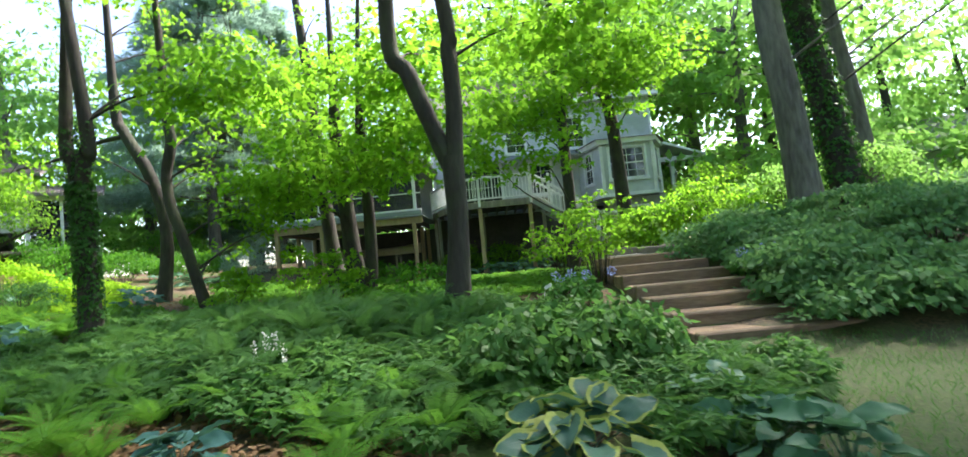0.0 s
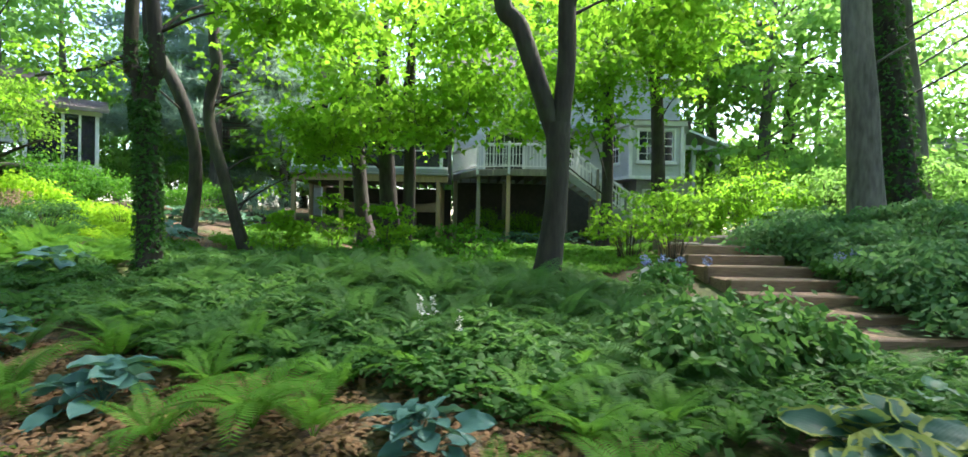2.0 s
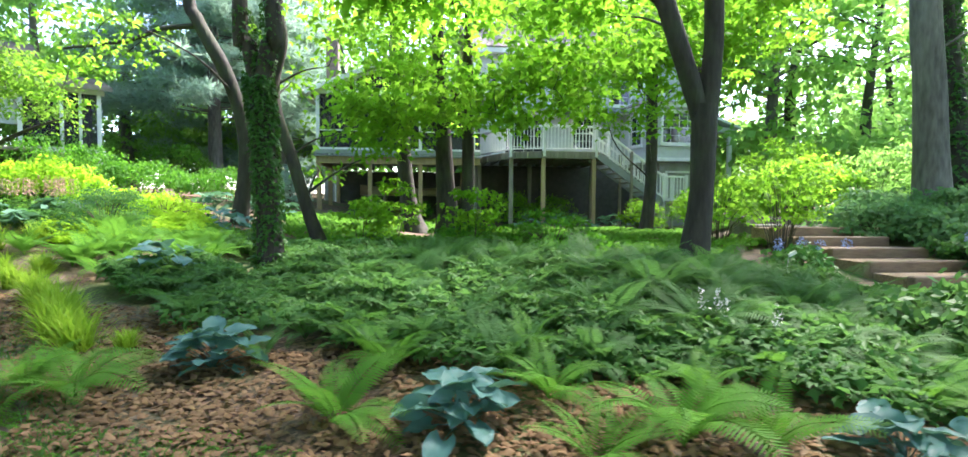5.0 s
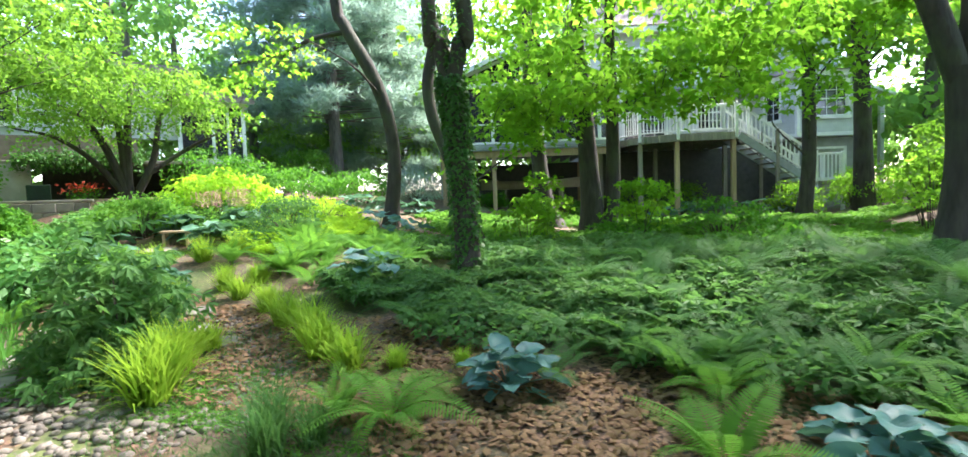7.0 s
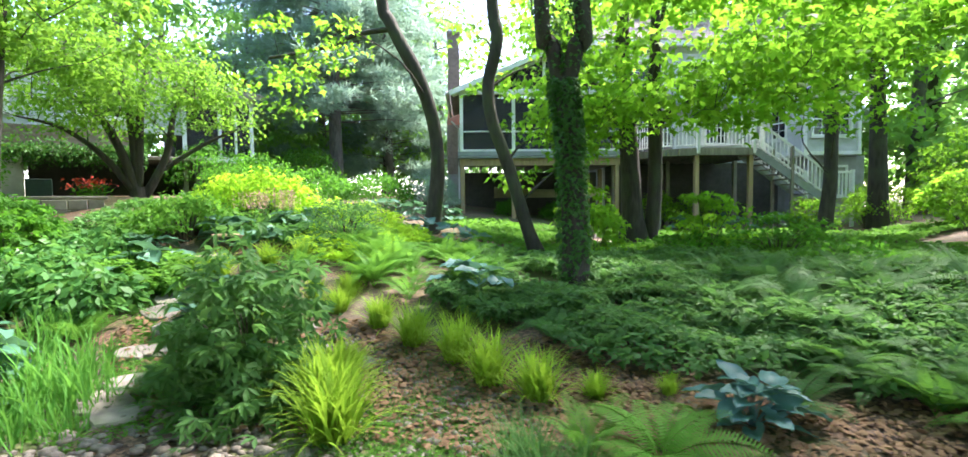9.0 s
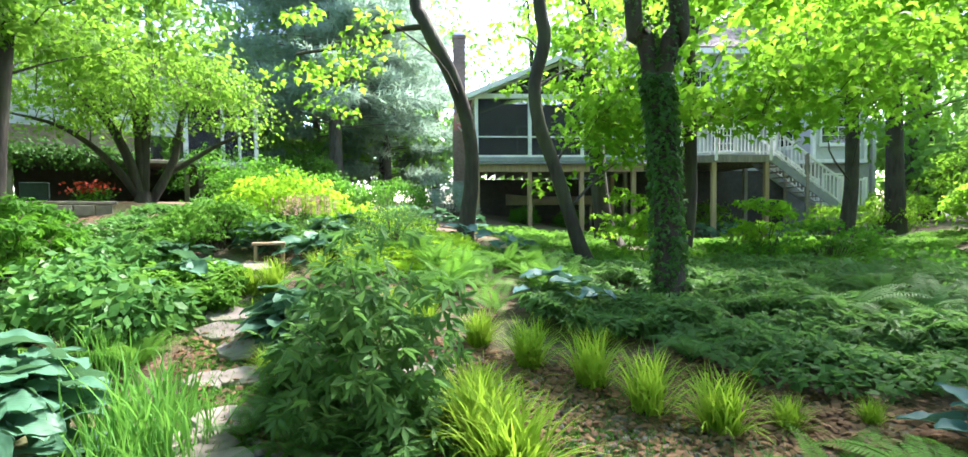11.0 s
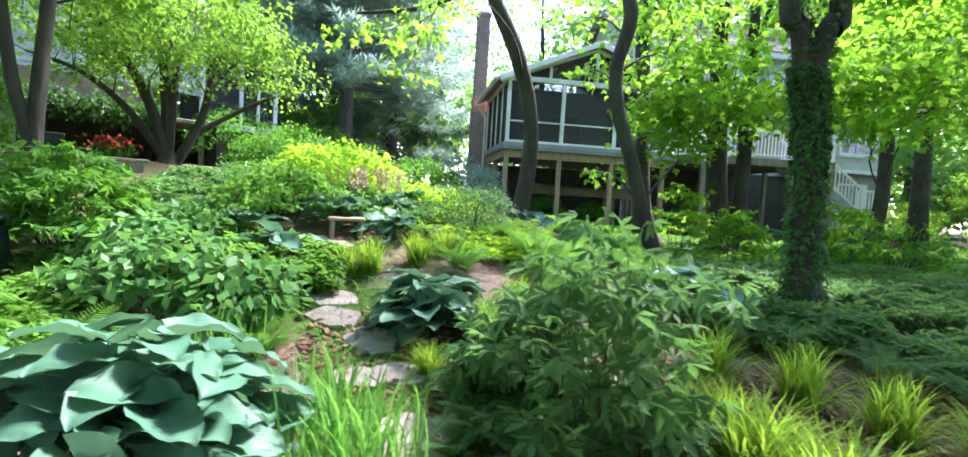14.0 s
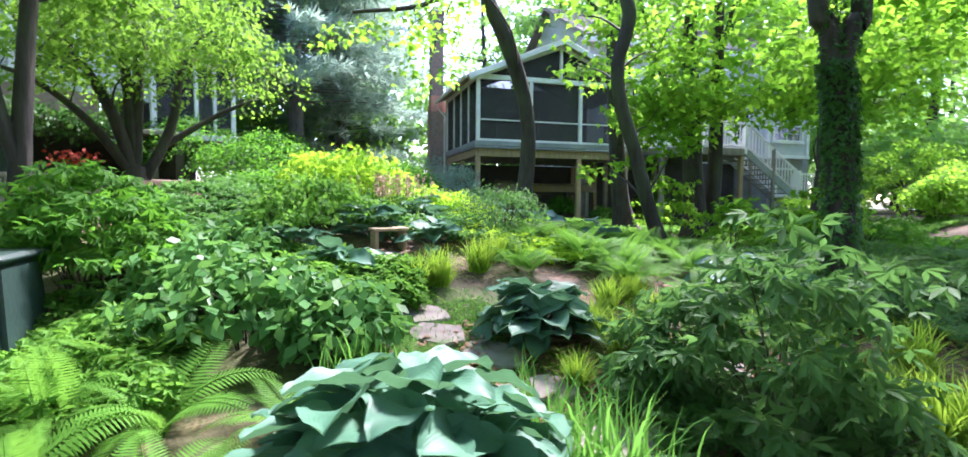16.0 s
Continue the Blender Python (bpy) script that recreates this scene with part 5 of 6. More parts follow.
# ---- garden steps ----
def build_steps():
    S = thing("garden_steps", "brown timber-edged garden steps with bark chip treads", "steps", pose(0.2, 8.85, 0, 0, 0, HA))
    for i in range(7):
        y = i * 0.72
        z = 0.22 + 0.15 * i
        w0, w1 = -1.0 - 0.03 * i, 1.0 - 0.06 * i
        part("riser", box(w0, w1, y - 0.07, y + 0.07, z - 0.32, z, 0.02), TIMBER, S)
        part("tread", box(w0 + 0.02, w1 - 0.02, y + 0.072, y + 0.648, z - 0.3, z - 0.03, 0.01), CHIPS, S)
    W = thing("stone_steps", "two pale grey stone slab steps at the top of the path", "steps", pose(-1.7, 13.85, 0, 0, 0, HA))
    for i in range(2):
        for k in range(3):
            x = -1.15 + 0.78 * k
            part("slab", box(x, x + 0.765, 0.45 * i, 0.45 * i + 0.6, 0.85, 1.13 + 0.17 * i - 0.03 * (k == 1), 0.02), STONE, W)


build_steps()

# ---- hostas ----
for x, y, n, s in ((-3.6, 4.05, 26, 0.19), (-6.08, 3.72, 36, 0.2), (-8.38, 4.0, 32, 0.2)):
    hosta(x, y, s, n, "blue", "powder blue hosta growing through leaf litter")
hosta(-1.15, 4.9, 0.27, 46, "var", "large blue-green hosta with broad yellow leaf margins")
for x, y, n in ((-0.1, 5.5, 30), (0.25, 5.2, 26), (-0.5, 6.4, 24)):
    hosta(x, y, 0.2, n, "green", "blue-green hosta beside the lawn")
hosta(-14.42, 1.82, 0.275, 240, "big", "huge blue-green hosta with broad ribbed leaves")
hosta(-13.98, 4.45, 0.29, 110, "green", "mounded dark green hosta beside the stepping stones")
for x, y, s, n in ((-16.36, 6.52, 0.28, 26), (-15.48, 6.49, 0.26, 26), (-15.95, 7.5, 0.26, 24), (-16.18, 5.00, 0.3, 28), (-16.90, 5.41, 0.28, 24), (-16.3, 8.6, 0.28, 22), (-16.9, 9.6, 0.28, 22), (-17.4, 8.9, 0.28, 22), (-17.3, 12.6, 0.3, 22), (-16.4, 12.9, 0.3, 20), (-15.6, 13.4, 0.3, 18)):
    hosta(x, y, s, n, "green", "dark green hosta mound in the garden bed")
for x, y in ((-11.35, 6.1), (-11.75, 6.5), (-14.3, 9.9), (-13.2, 9.2)):
    hosta(x, y, 0.3, 12, "blue", "blue hosta at the foot of the trees")
for u, v in ((7.3, -1.2), (8.3, -1.3), (9.2, -1.2), (10.3, -1.3), (11.2, -1.4), (8.8, 0.4), (9.8, 0.6), (11.8, -1.0)):
    p = HM @ Vector((u, v, 0))
    hosta(p.x, p.y, 0.34, 14, "green", "dark green hosta growing below the deck")

# ---- ferns ----
for x, y, s, n, k in ((-4.75, 3.85, 0.72, 12, "light"), (-5.2, 3.5, 0.5, 8, "light"), (-2.75, 4.7, 0.6, 13, "light"), (-3.2, 4.9, 0.5, 10, "light"), (-2.3, 5.2, 0.55, 10, "light"),
                      (-6.85, 3.5, 0.62, 12, "light"), (-7.2, 4.5, 0.5, 9, "light"), (-8.95, 3.3, 0.68, 12, "light"), (-9.4, 3.25, 0.5, 9, "light"), (-4.3, 3.9, 0.55, 9, "light"),
                      (-4.2, 4.9, 0.5, 9, "light"), (-3.1, 5.7, 0.55, 10, "light"), (-2.0, 5.9, 0.5, 9, "light"), (-5.9, 4.9, 0.5, 9, "light"),
                      (-4.9, 6.6, 0.85, 14, "dark"), (-5.5, 6.9, 0.8, 12, "dark"), (-4.3, 6.8, 0.8, 12, "dark"), (-3.5, 6.9, 0.75, 12, "dark"), (-6.2, 6.6, 0.7, 11, "dark"), (-2.8, 7.2, 0.75, 12, "dark"), (-3.2, 6.3, 0.65, 10, "dark"), (-5.0, 7.6, 0.75, 12, "dark"), (-5.8, 7.8, 0.7, 11, "dark"), (-4.6, 5.8, 0.6, 10, "dark"), (-2.2, 7.6, 0.6, 10, "dark"),
                      (-13.2, 3.55, 0.5, 10, "dark"), (-12.8, 3.2, 0.45, 9, "dark"), (-12.1, 3.6, 0.45, 8, "dark"), (-10.1, 5.1, 0.6, 10, "dark"), (-9.6, 4.9, 0.5, 8, "dark"),
                      (-16.92, 2.44, 0.8, 14, "light"), (-16.9, 3.1, 0.7, 12, "light"), (-16.23, 2.60, 0.75, 11, "light"), (-16.46, 1.89, 0.7, 12, "light"), (-17.2, 2.0, 0.7, 12, "light"), (-15.72, 1.95, 0.6, 9, "light"),
                      (-14.96, 3.39, 0.6, 10, "light"), (-15.44, 2.77, 0.6, 9, "light")):
    fern(x, y, s, k, n)
for k in range(34):
    x, y = rng.uniform(-14.4, -11.6), rng.uniform(5.7, 7.9)
    fern(x, y, rng.uniform(0.5, 0.75), "light", 9, "upright bright green ostrich fern in a dense row")
for k in range(34):
    x, y = rng.uniform(-8.8, -1.4), rng.uniform(4.7, 6.6)
    fern(x, y, rng.uniform(0.4, 0.6), "dark", 8)

for k in range(58):
    x, y = rng.uniform(-8.6, -1.6), rng.uniform(5.4, 8.6)
    fern(x, y, rng.uniform(0.55, 0.85), "dark", 9)

# ---- grasses and strap leaves ----
for x, y, s in ((-12.8, 5.05, 1.0), (-12.1, 4.9, 1.1), (-11.5, 4.65, 1.25), (-10.9, 4.45, 1.3), (-10.43, 4.12, 1.25), (-9.93, 3.95, 1.15), (-11.42, 3.2, 1.5), (-11.15, 2.92, 1.6), (-11.6, 3.45, 1.3), (-11.75, 3.85, 1.0), (-9.5, 4.1, 0.7), (-8.95, 4.3, 0.5),
                (-13.3, 5.2, 1.0), (-15.36, 5.13, 1.25), (-15.13, 5.34, 1.2), (-13.25, 4.18, 1.2), (-13.04, 3.96, 1.1), (-13.49, 4.56, 1.0), (-14.76, 5.88, 1.2), (-14.61, 6.42, 1.1), (-13.66, 3.69, 0.8), (-13.0, 5.5, 0.9), (-13.03, 5.55, 0.9)):
    tuft("gold", x, y, s)
for x, y, s in ((-13.68, 2.45, 1.1), (-13.8, 2.7, 1.0), (-13.55, 2.25, 1.0), (-13.42, 2.42, 0.95), (-13.75, 2.2, 0.9), (-13.35, 2.1, 0.8), (-13.95, 2.55, 0.95), (-13.4, 2.7, 0.8), (-13.2, 1.95, 0.65), (-15.3, 3.3, 0.9), (-15.0, 3.1, 0.9), (-13.05, 2.2, 0.6), (-14.05, 2.95, 0.9)):
    tuft("iris", x, y, s)
for x, y, s in ((-9.55, 2.75, 1.1), (-9.75, 2.95, 0.95), (-9.35, 2.95, 0.8)):
    tuft("dark", x, y, s)

# ---- shrubs ----
shrub(-12.05, 2.95, 0.9, 0.45, L_FERN_D, "low dark-leaved shrub with fine compound leaves", 22, 14, 0.12, 0.22, "three", lo=0.08, flat=0.1, stems=2)
shrub(-12.36, 3.34, 1.2, 1.55, L_FERN_D, "open dark-leaved shrub with layered compound leaves", 42, 15, 0.14, 0.28, "three", lo=0.15, flat=0.03, stems=3)
shrub(-12.95, 3.7, 0.8, 0.9, L_FERN_D, "open dark-leaved shrub with layered compound leaves", 30, 15, 0.14, 0.25, "three", lo=0.12, flat=0.06, stems=2)
shrub(-17.6, 8.3, 2.2, 1.15, L_YEL, "dome-shaped shrub with bright yellow-green leaves", 90, 44, 0.105, 0.28)
shrub(-16.5, 9.0, 1.3, 0.7, L_YEL, "dome-shaped shrub with bright yellow-green leaves", 46, 44, 0.095, 0.24)
shrub(-17.15, 6.3, 1.5, 0.85, L_FERN, "low mound of fresh light green foliage", 60, 48, 0.085, 0.24)
shrub(-15.9, 9.8, 1.8, 0.6, L_YEL, "low mound of bright yellow-green foliage", 50, 50, 0.07, 0.24)
shrub(-18.4, 4.25, 1.5, 1.4, L_DARK, "feathery green shrub with upright sprays beside the bin", 90, 26, 0.12, 0.3, "three", flat=0.1)
for x, y, w, h in ((-16.47, 3.84, 1.5, 0.8), (-15.62, 3.85, 0.9, 0.6), (-17.24, 4.25, 1.2, 0.7), (-17.61, 5.13, 1.3, 0.55)):
    shrub(x, y, w, h, L_HYD, "hydrangea with large glossy green leaves, not in flower", 60, 22, 0.14, 0.22, lo=0.3)
shrub(-14.7, 7.6, 1.4, 0.9, L_FERN_D, "twiggy fine-leaved green shrub", 60, 50, 0.045, 0.22)
shrub(-16.9, 15.2, 1.6, 1.3, L_PINE, "rounded grey-green shrub near the chimney", 70, 50, 0.06, 0.24)
shrub(-18.4, 17.5, 2.0, 1.6, L_PINE, "rounded grey-green shrub near the chimney", 70, 50, 0.06, 0.26)
for x, y, w, h in ((1.1, 11.0, 2.6, 1.5), (2.6, 12.2, 3.0, 1.8), (0.6, 12.6, 2.2, 1.3), (3.2, 10.2, 2.6, 1.4), (-0.3, 13.6, 2.2, 1.3), (2.0, 14.2, 3.0, 1.9), (4.8, 12.4, 3.2, 2.0), (5.4, 9.8, 2.8, 1.6), (0.2, 15.2, 2.4, 1.6), (4.0, 15.6, 3.4, 2.2), (1.5, 9.7, 2.0, 0.9), (0.9, 10.4, 1.4, 0.8), (6.8, 14.0, 3.4, 2.2)):
    shrub(x, y, w, h * 0.64, L_YEW, "spreading dark evergreen shrub beside the steps", 80, 60, 0.12, 0.42, lo=0.1, flat=0.13, group="evergreen shrubs")
for x, y, w, h in ((-0.8, 18.0, 2.8, 2.2), (1.2, 18.8, 3.2, 2.6), (-2.4, 17.2, 1.6, 1.5), (3.0, 18.0, 3.0, 2.6), (-0.4, 21.5, 4.0, 3.2)):
    shrub(x, y, w, h, L_MAPLE if x < 0 else L_FAR, "light green leafy shrub near the house", 80, 50, 0.12, 0.36)
for x, y, w, h in ((-2.6, 11.8, 1.5, 2.0), (-3.6, 13.0, 1.6, 1.7), (-7.2, 12.2, 2.0, 1.0), (-8.8, 11.2, 1.8, 0.6), (-6.4, 10.6, 1.6, 0.5)):
    shrub(x, y, w, h, L_MAPLE if y > 12.5 or x > -3 else L_DARK, "young sapling with light green layered leaves", 30, 26, 0.10, 0.32, True, lo=0.35, flat=0.25)
shrub(-2.2, 6.6, 1.5, 0.85, L_COVER, "leafy dark green shrub at the edge of the lawn", 60, 40, 0.12, 0.25)
shrub(-1.4, 7.3, 1.3, 0.8, L_COVER, "leafy dark green shrub at the edge of the lawn", 50, 40, 0.11, 0.25)
for u, v, w, h in ((7.2, 0.9, 1.6, 1.5), (8.9, 1.4, 1.8, 1.4), (11.5, -1.6, 1.4, 1.2), (14.6, -0.6, 2.2, 1.6), (13.2, -1.9, 1.6, 1.3), (5.0, 0.6, 0.9, 0.6), (3.4, 1.2, 0.9, 0.7), (1.6, 0.9, 0.8, 0.6)):
    p = HM @ Vector((u, v, 0))
    shrub(p.x, p.y, w, h, L_MAPLE if u > 6 else L_DARK, "leafy shrub growing under the raised deck", 40, 50, 0.09, 0.3)
for x, y, w, h in ((-21.0, 11.4, 2.6, 1.4), (-20.0, 12.6, 2.4, 1.2), (-23.5, 12.2, 3.0, 1.8), (-19.8, 9.9, 1.8, 0.5), (-18.6, 14.3, 2.4, 1.2), (-24, 17, 3, 2.2), (-22.8, 3.6, 2.6, 3.6), (-24.5, 2.6, 3.5, 5.0), (-21.6, 2.0, 2.6, 2.6), (-24.2, 5.2, 2.6, 4.6), (-22.4, 5.2, 1.6, 2.6), (-26, 14.5, 3, 2.4)):
    shrub(x, y, w, h, L_DARK, "dark leafy shrub on the neighbouring bank", 70, 60, 0.09, 0.34)
for x, y, w, h in ((-8.6, 11.0, 1.2, 1.6), (-11.3, 12.5, 1.2, 1.7), (-10.6, 9.9, 1.0, 1.3)):
    shrub(x, y, w, h, L_MAPLE, "slender maple sapling with open layers of light leaves", 22, 26, 0.12, 0.34, True, lo=0.3, flat=0.12, stems=2, group="maple saplings")
# undergrowth that closes the woods
for x, y, w, h in ((-31, 24, 9, 5.5), (-22, 29, 9, 5), (-38, 19, 9, 6), (-14, 31, 9, 4), (3, 27, 6, 4), (9, 24, 6, 2.2), (14, 19, 7, 4.5), (7, 34, 10, 6), (14, 29, 9, 6), (-4, 36, 9, 5), (19, 24, 9, 6), (-34, 10, 9, 5), (-30, 3, 8, 4), (-30, 31, 10, 8), (0, 42, 12, 8), (12, 40, 12, 9), (-12, 44, 14, 9), (-24, 40, 14, 10), (-36, 33, 14, 10), (22, 34, 12, 9), (25, 14, 9, 6)):
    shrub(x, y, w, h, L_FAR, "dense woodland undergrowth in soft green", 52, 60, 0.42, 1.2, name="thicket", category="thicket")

# ---- beds of low leaves ----
cover("ivy_bed", "dark green bed of ivy and pachysandra under the trees", np.concatenate([ell(15000, -7.6, 7.0, 2.9, 1.5, -0.12), ell(9000, -8.9, 8.6, 3.0, 1.6), ell(3500, -10.9, 5.9, 1.0, 0.6)]), L_COVER, 0.105, 0.06, 0.42)
cover("fern_bed_leaves", "mixed dark leafy groundcover below the twin maple", np.concatenate([ell(9000, -4.4, 6.2, 2.6, 1.1), ell(6000, -2.4, 7.4, 1.6, 1.6), ell(6000, -4.6, 8.9, 2.6, 1.4)]), L_COVER, 0.10, 0.05, 0.36)
cover("leafy_bed", "light green leafy groundcover beyond the ferns", np.concatenate([ell(9000, -6.4, 12.2, 3.6, 2.2), ell(5000, -8.6, 15.8, 2.6, 1.6), ell(6000, -5.0, 16.6, 2.4, 1.8)]), L_FERN, 0.09, 0.04, 0.25)
cover("tree_foot_plants", "sparse light green seedlings under the maples", np.concatenate([ell(3400, -11.6, 11.8, 2.6, 1.6), ell(3600, -9.2, 10.4, 2.6, 1.2), ell(2600, -13.6, 13.4, 1.8, 1.6), ell(2600, -12.6, 8.6, 1.6, 1.0), ell(2600, -10.6, 16.2, 2.4, 1.2)]), L_FERN, 0.10, 0.03, 0.22)
cover("front_bed_leaves", "low green seedlings and groundcover among the leaf litter", np.concatenate([ell(3600, -6.2, 5.0, 2.0, 0.6), ell(3600, -3.9, 5.1, 1.8, 0.6), ell(2200, -1.9, 5.9, 0.9, 0.7), ell(800, -9.0, 4.9, 0.9, 0.4)]), L_FERN_D, 0.085, 0.05, 0.3, True)
cover("bright_bed", "bright yellow-green perennials on the sunny bank", np.concatenate([ell(3600, -15.2, 8.8, 1.6, 1.0), ell(1600, -14.2, 7.0, 1.0, 0.6), ell(2600, -18.0, 10.4, 1.8, 1.2)]), L_YEL, 0.085, 0.06, 0.34)
cover("sunny_bed", "mid-green perennials filling the sunny bank", np.concatenate([ell(4000, -18.5, 6.6, 1.3, 1.6), ell(3600, -15.6, 7.6, 1.6, 1.2), ell(3200, -19.2, 9.4, 1.6, 1.6)]), L_HYD, 0.10, 0.06, 0.36)
cover("bank_bed", "green leafy perennials covering the bank", np.concatenate([ell(4000, -17.4, 2.9, 1.0, 1.1), ell(5000, -16.43, 4.85, 1.2, 0.5), ell(7000, -21.0, 3.6, 2.0, 2.0)]), L_FERN, 0.10, 0.08, 0.45)
cover("path_moss", "soft green moss and seedlings between the stepping stones", np.concatenate([ell(2600, -13.1, 2.7, 0.75, 0.6), ell(2600, -13.9, 3.6, 0.7, 0.6), ell(2200, -14.8, 4.4, 0.6, 0.6), ell(1800, -15.6, 5.3, 0.5, 0.7), ell(2400, -10.6, 3.2, 0.9, 0.5), ell(2400, -7.6, 2.7, 1.8, 0.5), ell(2600, -5.4, 2.7, 1.5, 0.45)]), L_FERN, 0.035, 0.004, 0.03)
cover("aralia_skirt", "dark low foliage at the foot of the open shrub", np.concatenate([ell(1500, -12.6, 3.4, 0.8, 0.5), ell(700, -12.1, 3.1, 0.5, 0.3)]), L_COVER, 0.07, 0.02, 0.22)

# ferns and low leaves that fill the near bed
for k in range(12):
    x = rng.uniform(-13.3, -12.0)
    fern(x, rng.uniform(2.8, 3.3) - 0.15 * (x + 13), rng.uniform(0.32, 0.45), "dark", 8)
for x, y in ((-1.6, 3.9), (-2.4, 4.1), (-3.0, 3.75), (-5.6, 4.2), (-6.9, 4.3), (-7.6, 5.0), (-4.6, 4.5)):
    fern(x, y, rng.uniform(0.42, 0.58), "light", 10)

# leafy edge between the beds and the lawn
cover("lawn_edge_leaves", "dark green leafy groundcover along the edge of the lawn", np.concatenate([ell(3600, -0.35, 6.5, 0.65, 1.4, -0.2)]), L_COVER, 0.10, 0.05, 0.38)
for k in range(5):
    fern(-0.35 + rng.uniform(-0.4, 0.5), 6.5 + rng.uniform(-0.8, 1.2), rng.uniform(0.4, 0.55), "dark", 9)
for k in range(12):
    fern(rng.uniform(-8.4, -6.0), rng.uniform(4.2, 5.0), rng.uniform(0.4, 0.55), "dark", 9)
cover("bed_edge_leaves", "dark green groundcover spilling over the edge of the bed", np.concatenate([ell(2600, -9.0, 5.5, 1.3, 0.5), ell(1200, -7.4, 5.2, 1.0, 0.4)]), L_COVER, 0.095, 0.04, 0.3)


# ---- leaf litter, cobbles, stepping stones ----
def build_litter():
    pts = np.concatenate([ell(6000, -7.2, 3.6, 2.8, 1.1), ell(4500, -3.8, 4.3, 2.4, 1.0), ell(3400, -10.2, 4.0, 1.9, 1.1), ell(2600, -12.4, 3.9, 1.7, 1.1), ell(700, -14.2, 4.0, 0.7, 0.8), ell(1200, -10.0, 9.8, 2.2, 1.2), ell(900, -13.2, 11.5, 2.0, 2.0), ell(700, -8.0, 17.5, 3.0, 1.5)])
    n = len(pts)
    s = Soup()
    P = np.stack([pts[:, 0], pts[:, 1], height(pts[:, 0], pts[:, 1]) + rng.uniform(0.012, 0.04, n)], -1)
    scatter(s, LV * np.array([1, 1.1, 1.6]), LF, P, rots(rng.uniform(0, 6.28, n), rng.normal(0, 0.3, n), rng.normal(0, 0.35, n)), rng.uniform(0.04, 0.095, n))
    tagged(new("fallen_leaves", s.mesh("fallen_leaves", DEADLEAF)), "brown fallen leaves scattered over the beds", "leaf litter", kind="stuff")
    # short moss and grass over the lawn and the path edge
    g = np.concatenate([np.stack([rng.uniform(-0.9, 4.6, 15000), rng.uniform(3.2, 8.8, 15000)], -1), ell(2500, -13.9, 3.0, 1.0, 0.9), ell(3000, -9.9, 2.9, 1.5, 0.7), ell(2000, -10.9, 3.9, 1.2, 0.6), ell(3000, -6.8, 2.6, 2.4, 0.5), ell(2500, -14.9, 4.6, 1.0, 0.6)])
    s = Soup()
    m = len(g)
    P = np.stack([g[:, 0], g[:, 1], height(g[:, 0], g[:, 1])], -1)
    scatter(s, DV * np.array([1, 0.14, 1]), DF, P, rots(rng.uniform(0, 6.28, m), rng.uniform(-1.4, -0.5, m), rng.uniform(0, 3, m)), rng.uniform(0.035, 0.1, m))
    tagged(new("lawn_grass", s.mesh("lawn_grass", L_FERN_D)), "short mossy lawn grass beside the steps", "grass", kind="stuff")


build_litter()


def stone_mesh(k):
    bm = bmesh.new()
    bmesh.ops.create_icosphere(bm, subdivisions=1, radius=1.0)
    for v in bm.verts:
        v.co *= 1 + 0.18 * noise.noise(v.co * 1.3 + Vector((k * 7.1, 0, 0)))
        v.co.z *= 0.55
        v.co.y *= 0.78
    for f in bm.faces:
        f.smooth = True
    me = bpy.data.meshes.new("cobble")
    bm.to_mesh(me)
    bm.free()
    me.materials.append(COBBLE)
    return me


def build_cobbles():
    bed = thing("cobble_bed", "bed of rounded grey-brown river cobbles beside the path", "cobbles", pose(-11.6, 2.2, 0))
    meshes = [stone_mesh(k) for k in range(6)]
    spots = ell(300, -11.75, 2.15, 1.5, 0.75)
    for x, y in spots:
        q = rng.uniform(0.03, 0.07)
        link("cobble", meshes[int(rng.integers(0, 6))], bed, pose(x + 11.6, y - 2.2, hz(x, y) + q * 0.2, rng.normal(0, 8), rng.normal(0, 8), rng.uniform(0, 360)) @ Matrix.Diagonal((q, q, q, 1)))
    far = np.concatenate([ell(900, -11.9, 2.1, 1.9, 1.0), ell(260, -12.3, 4.0, 0.9, 0.7), ell(420, -10.5, 3.4, 1.2, 0.7), ell(160, -11.6, 4.2, 0.7, 0.4)])
    V = np.array([v.co[:] for v in meshes[0].vertices])
    F = np.array([p.vertices[:] for p in meshes[0].polygons])
    n = len(far)
    s = Soup()
    P = np.stack([far[:, 0], far[:, 1], height(far[:, 0], far[:, 1]) + 0.006], -1)
    scatter(s, V, F, P, rots(rng.uniform(0, 6.28, n), rng.normal(0, 0.2, n), rng.normal(0, 0.2, n)), rng.uniform(0.015, 0.05, n))
    tagged(new("pebbles", s.mesh("pebbles", COBBLE, True)), "small rounded pebbles strewn between the cobbles", "pebbles", kind="stuff")


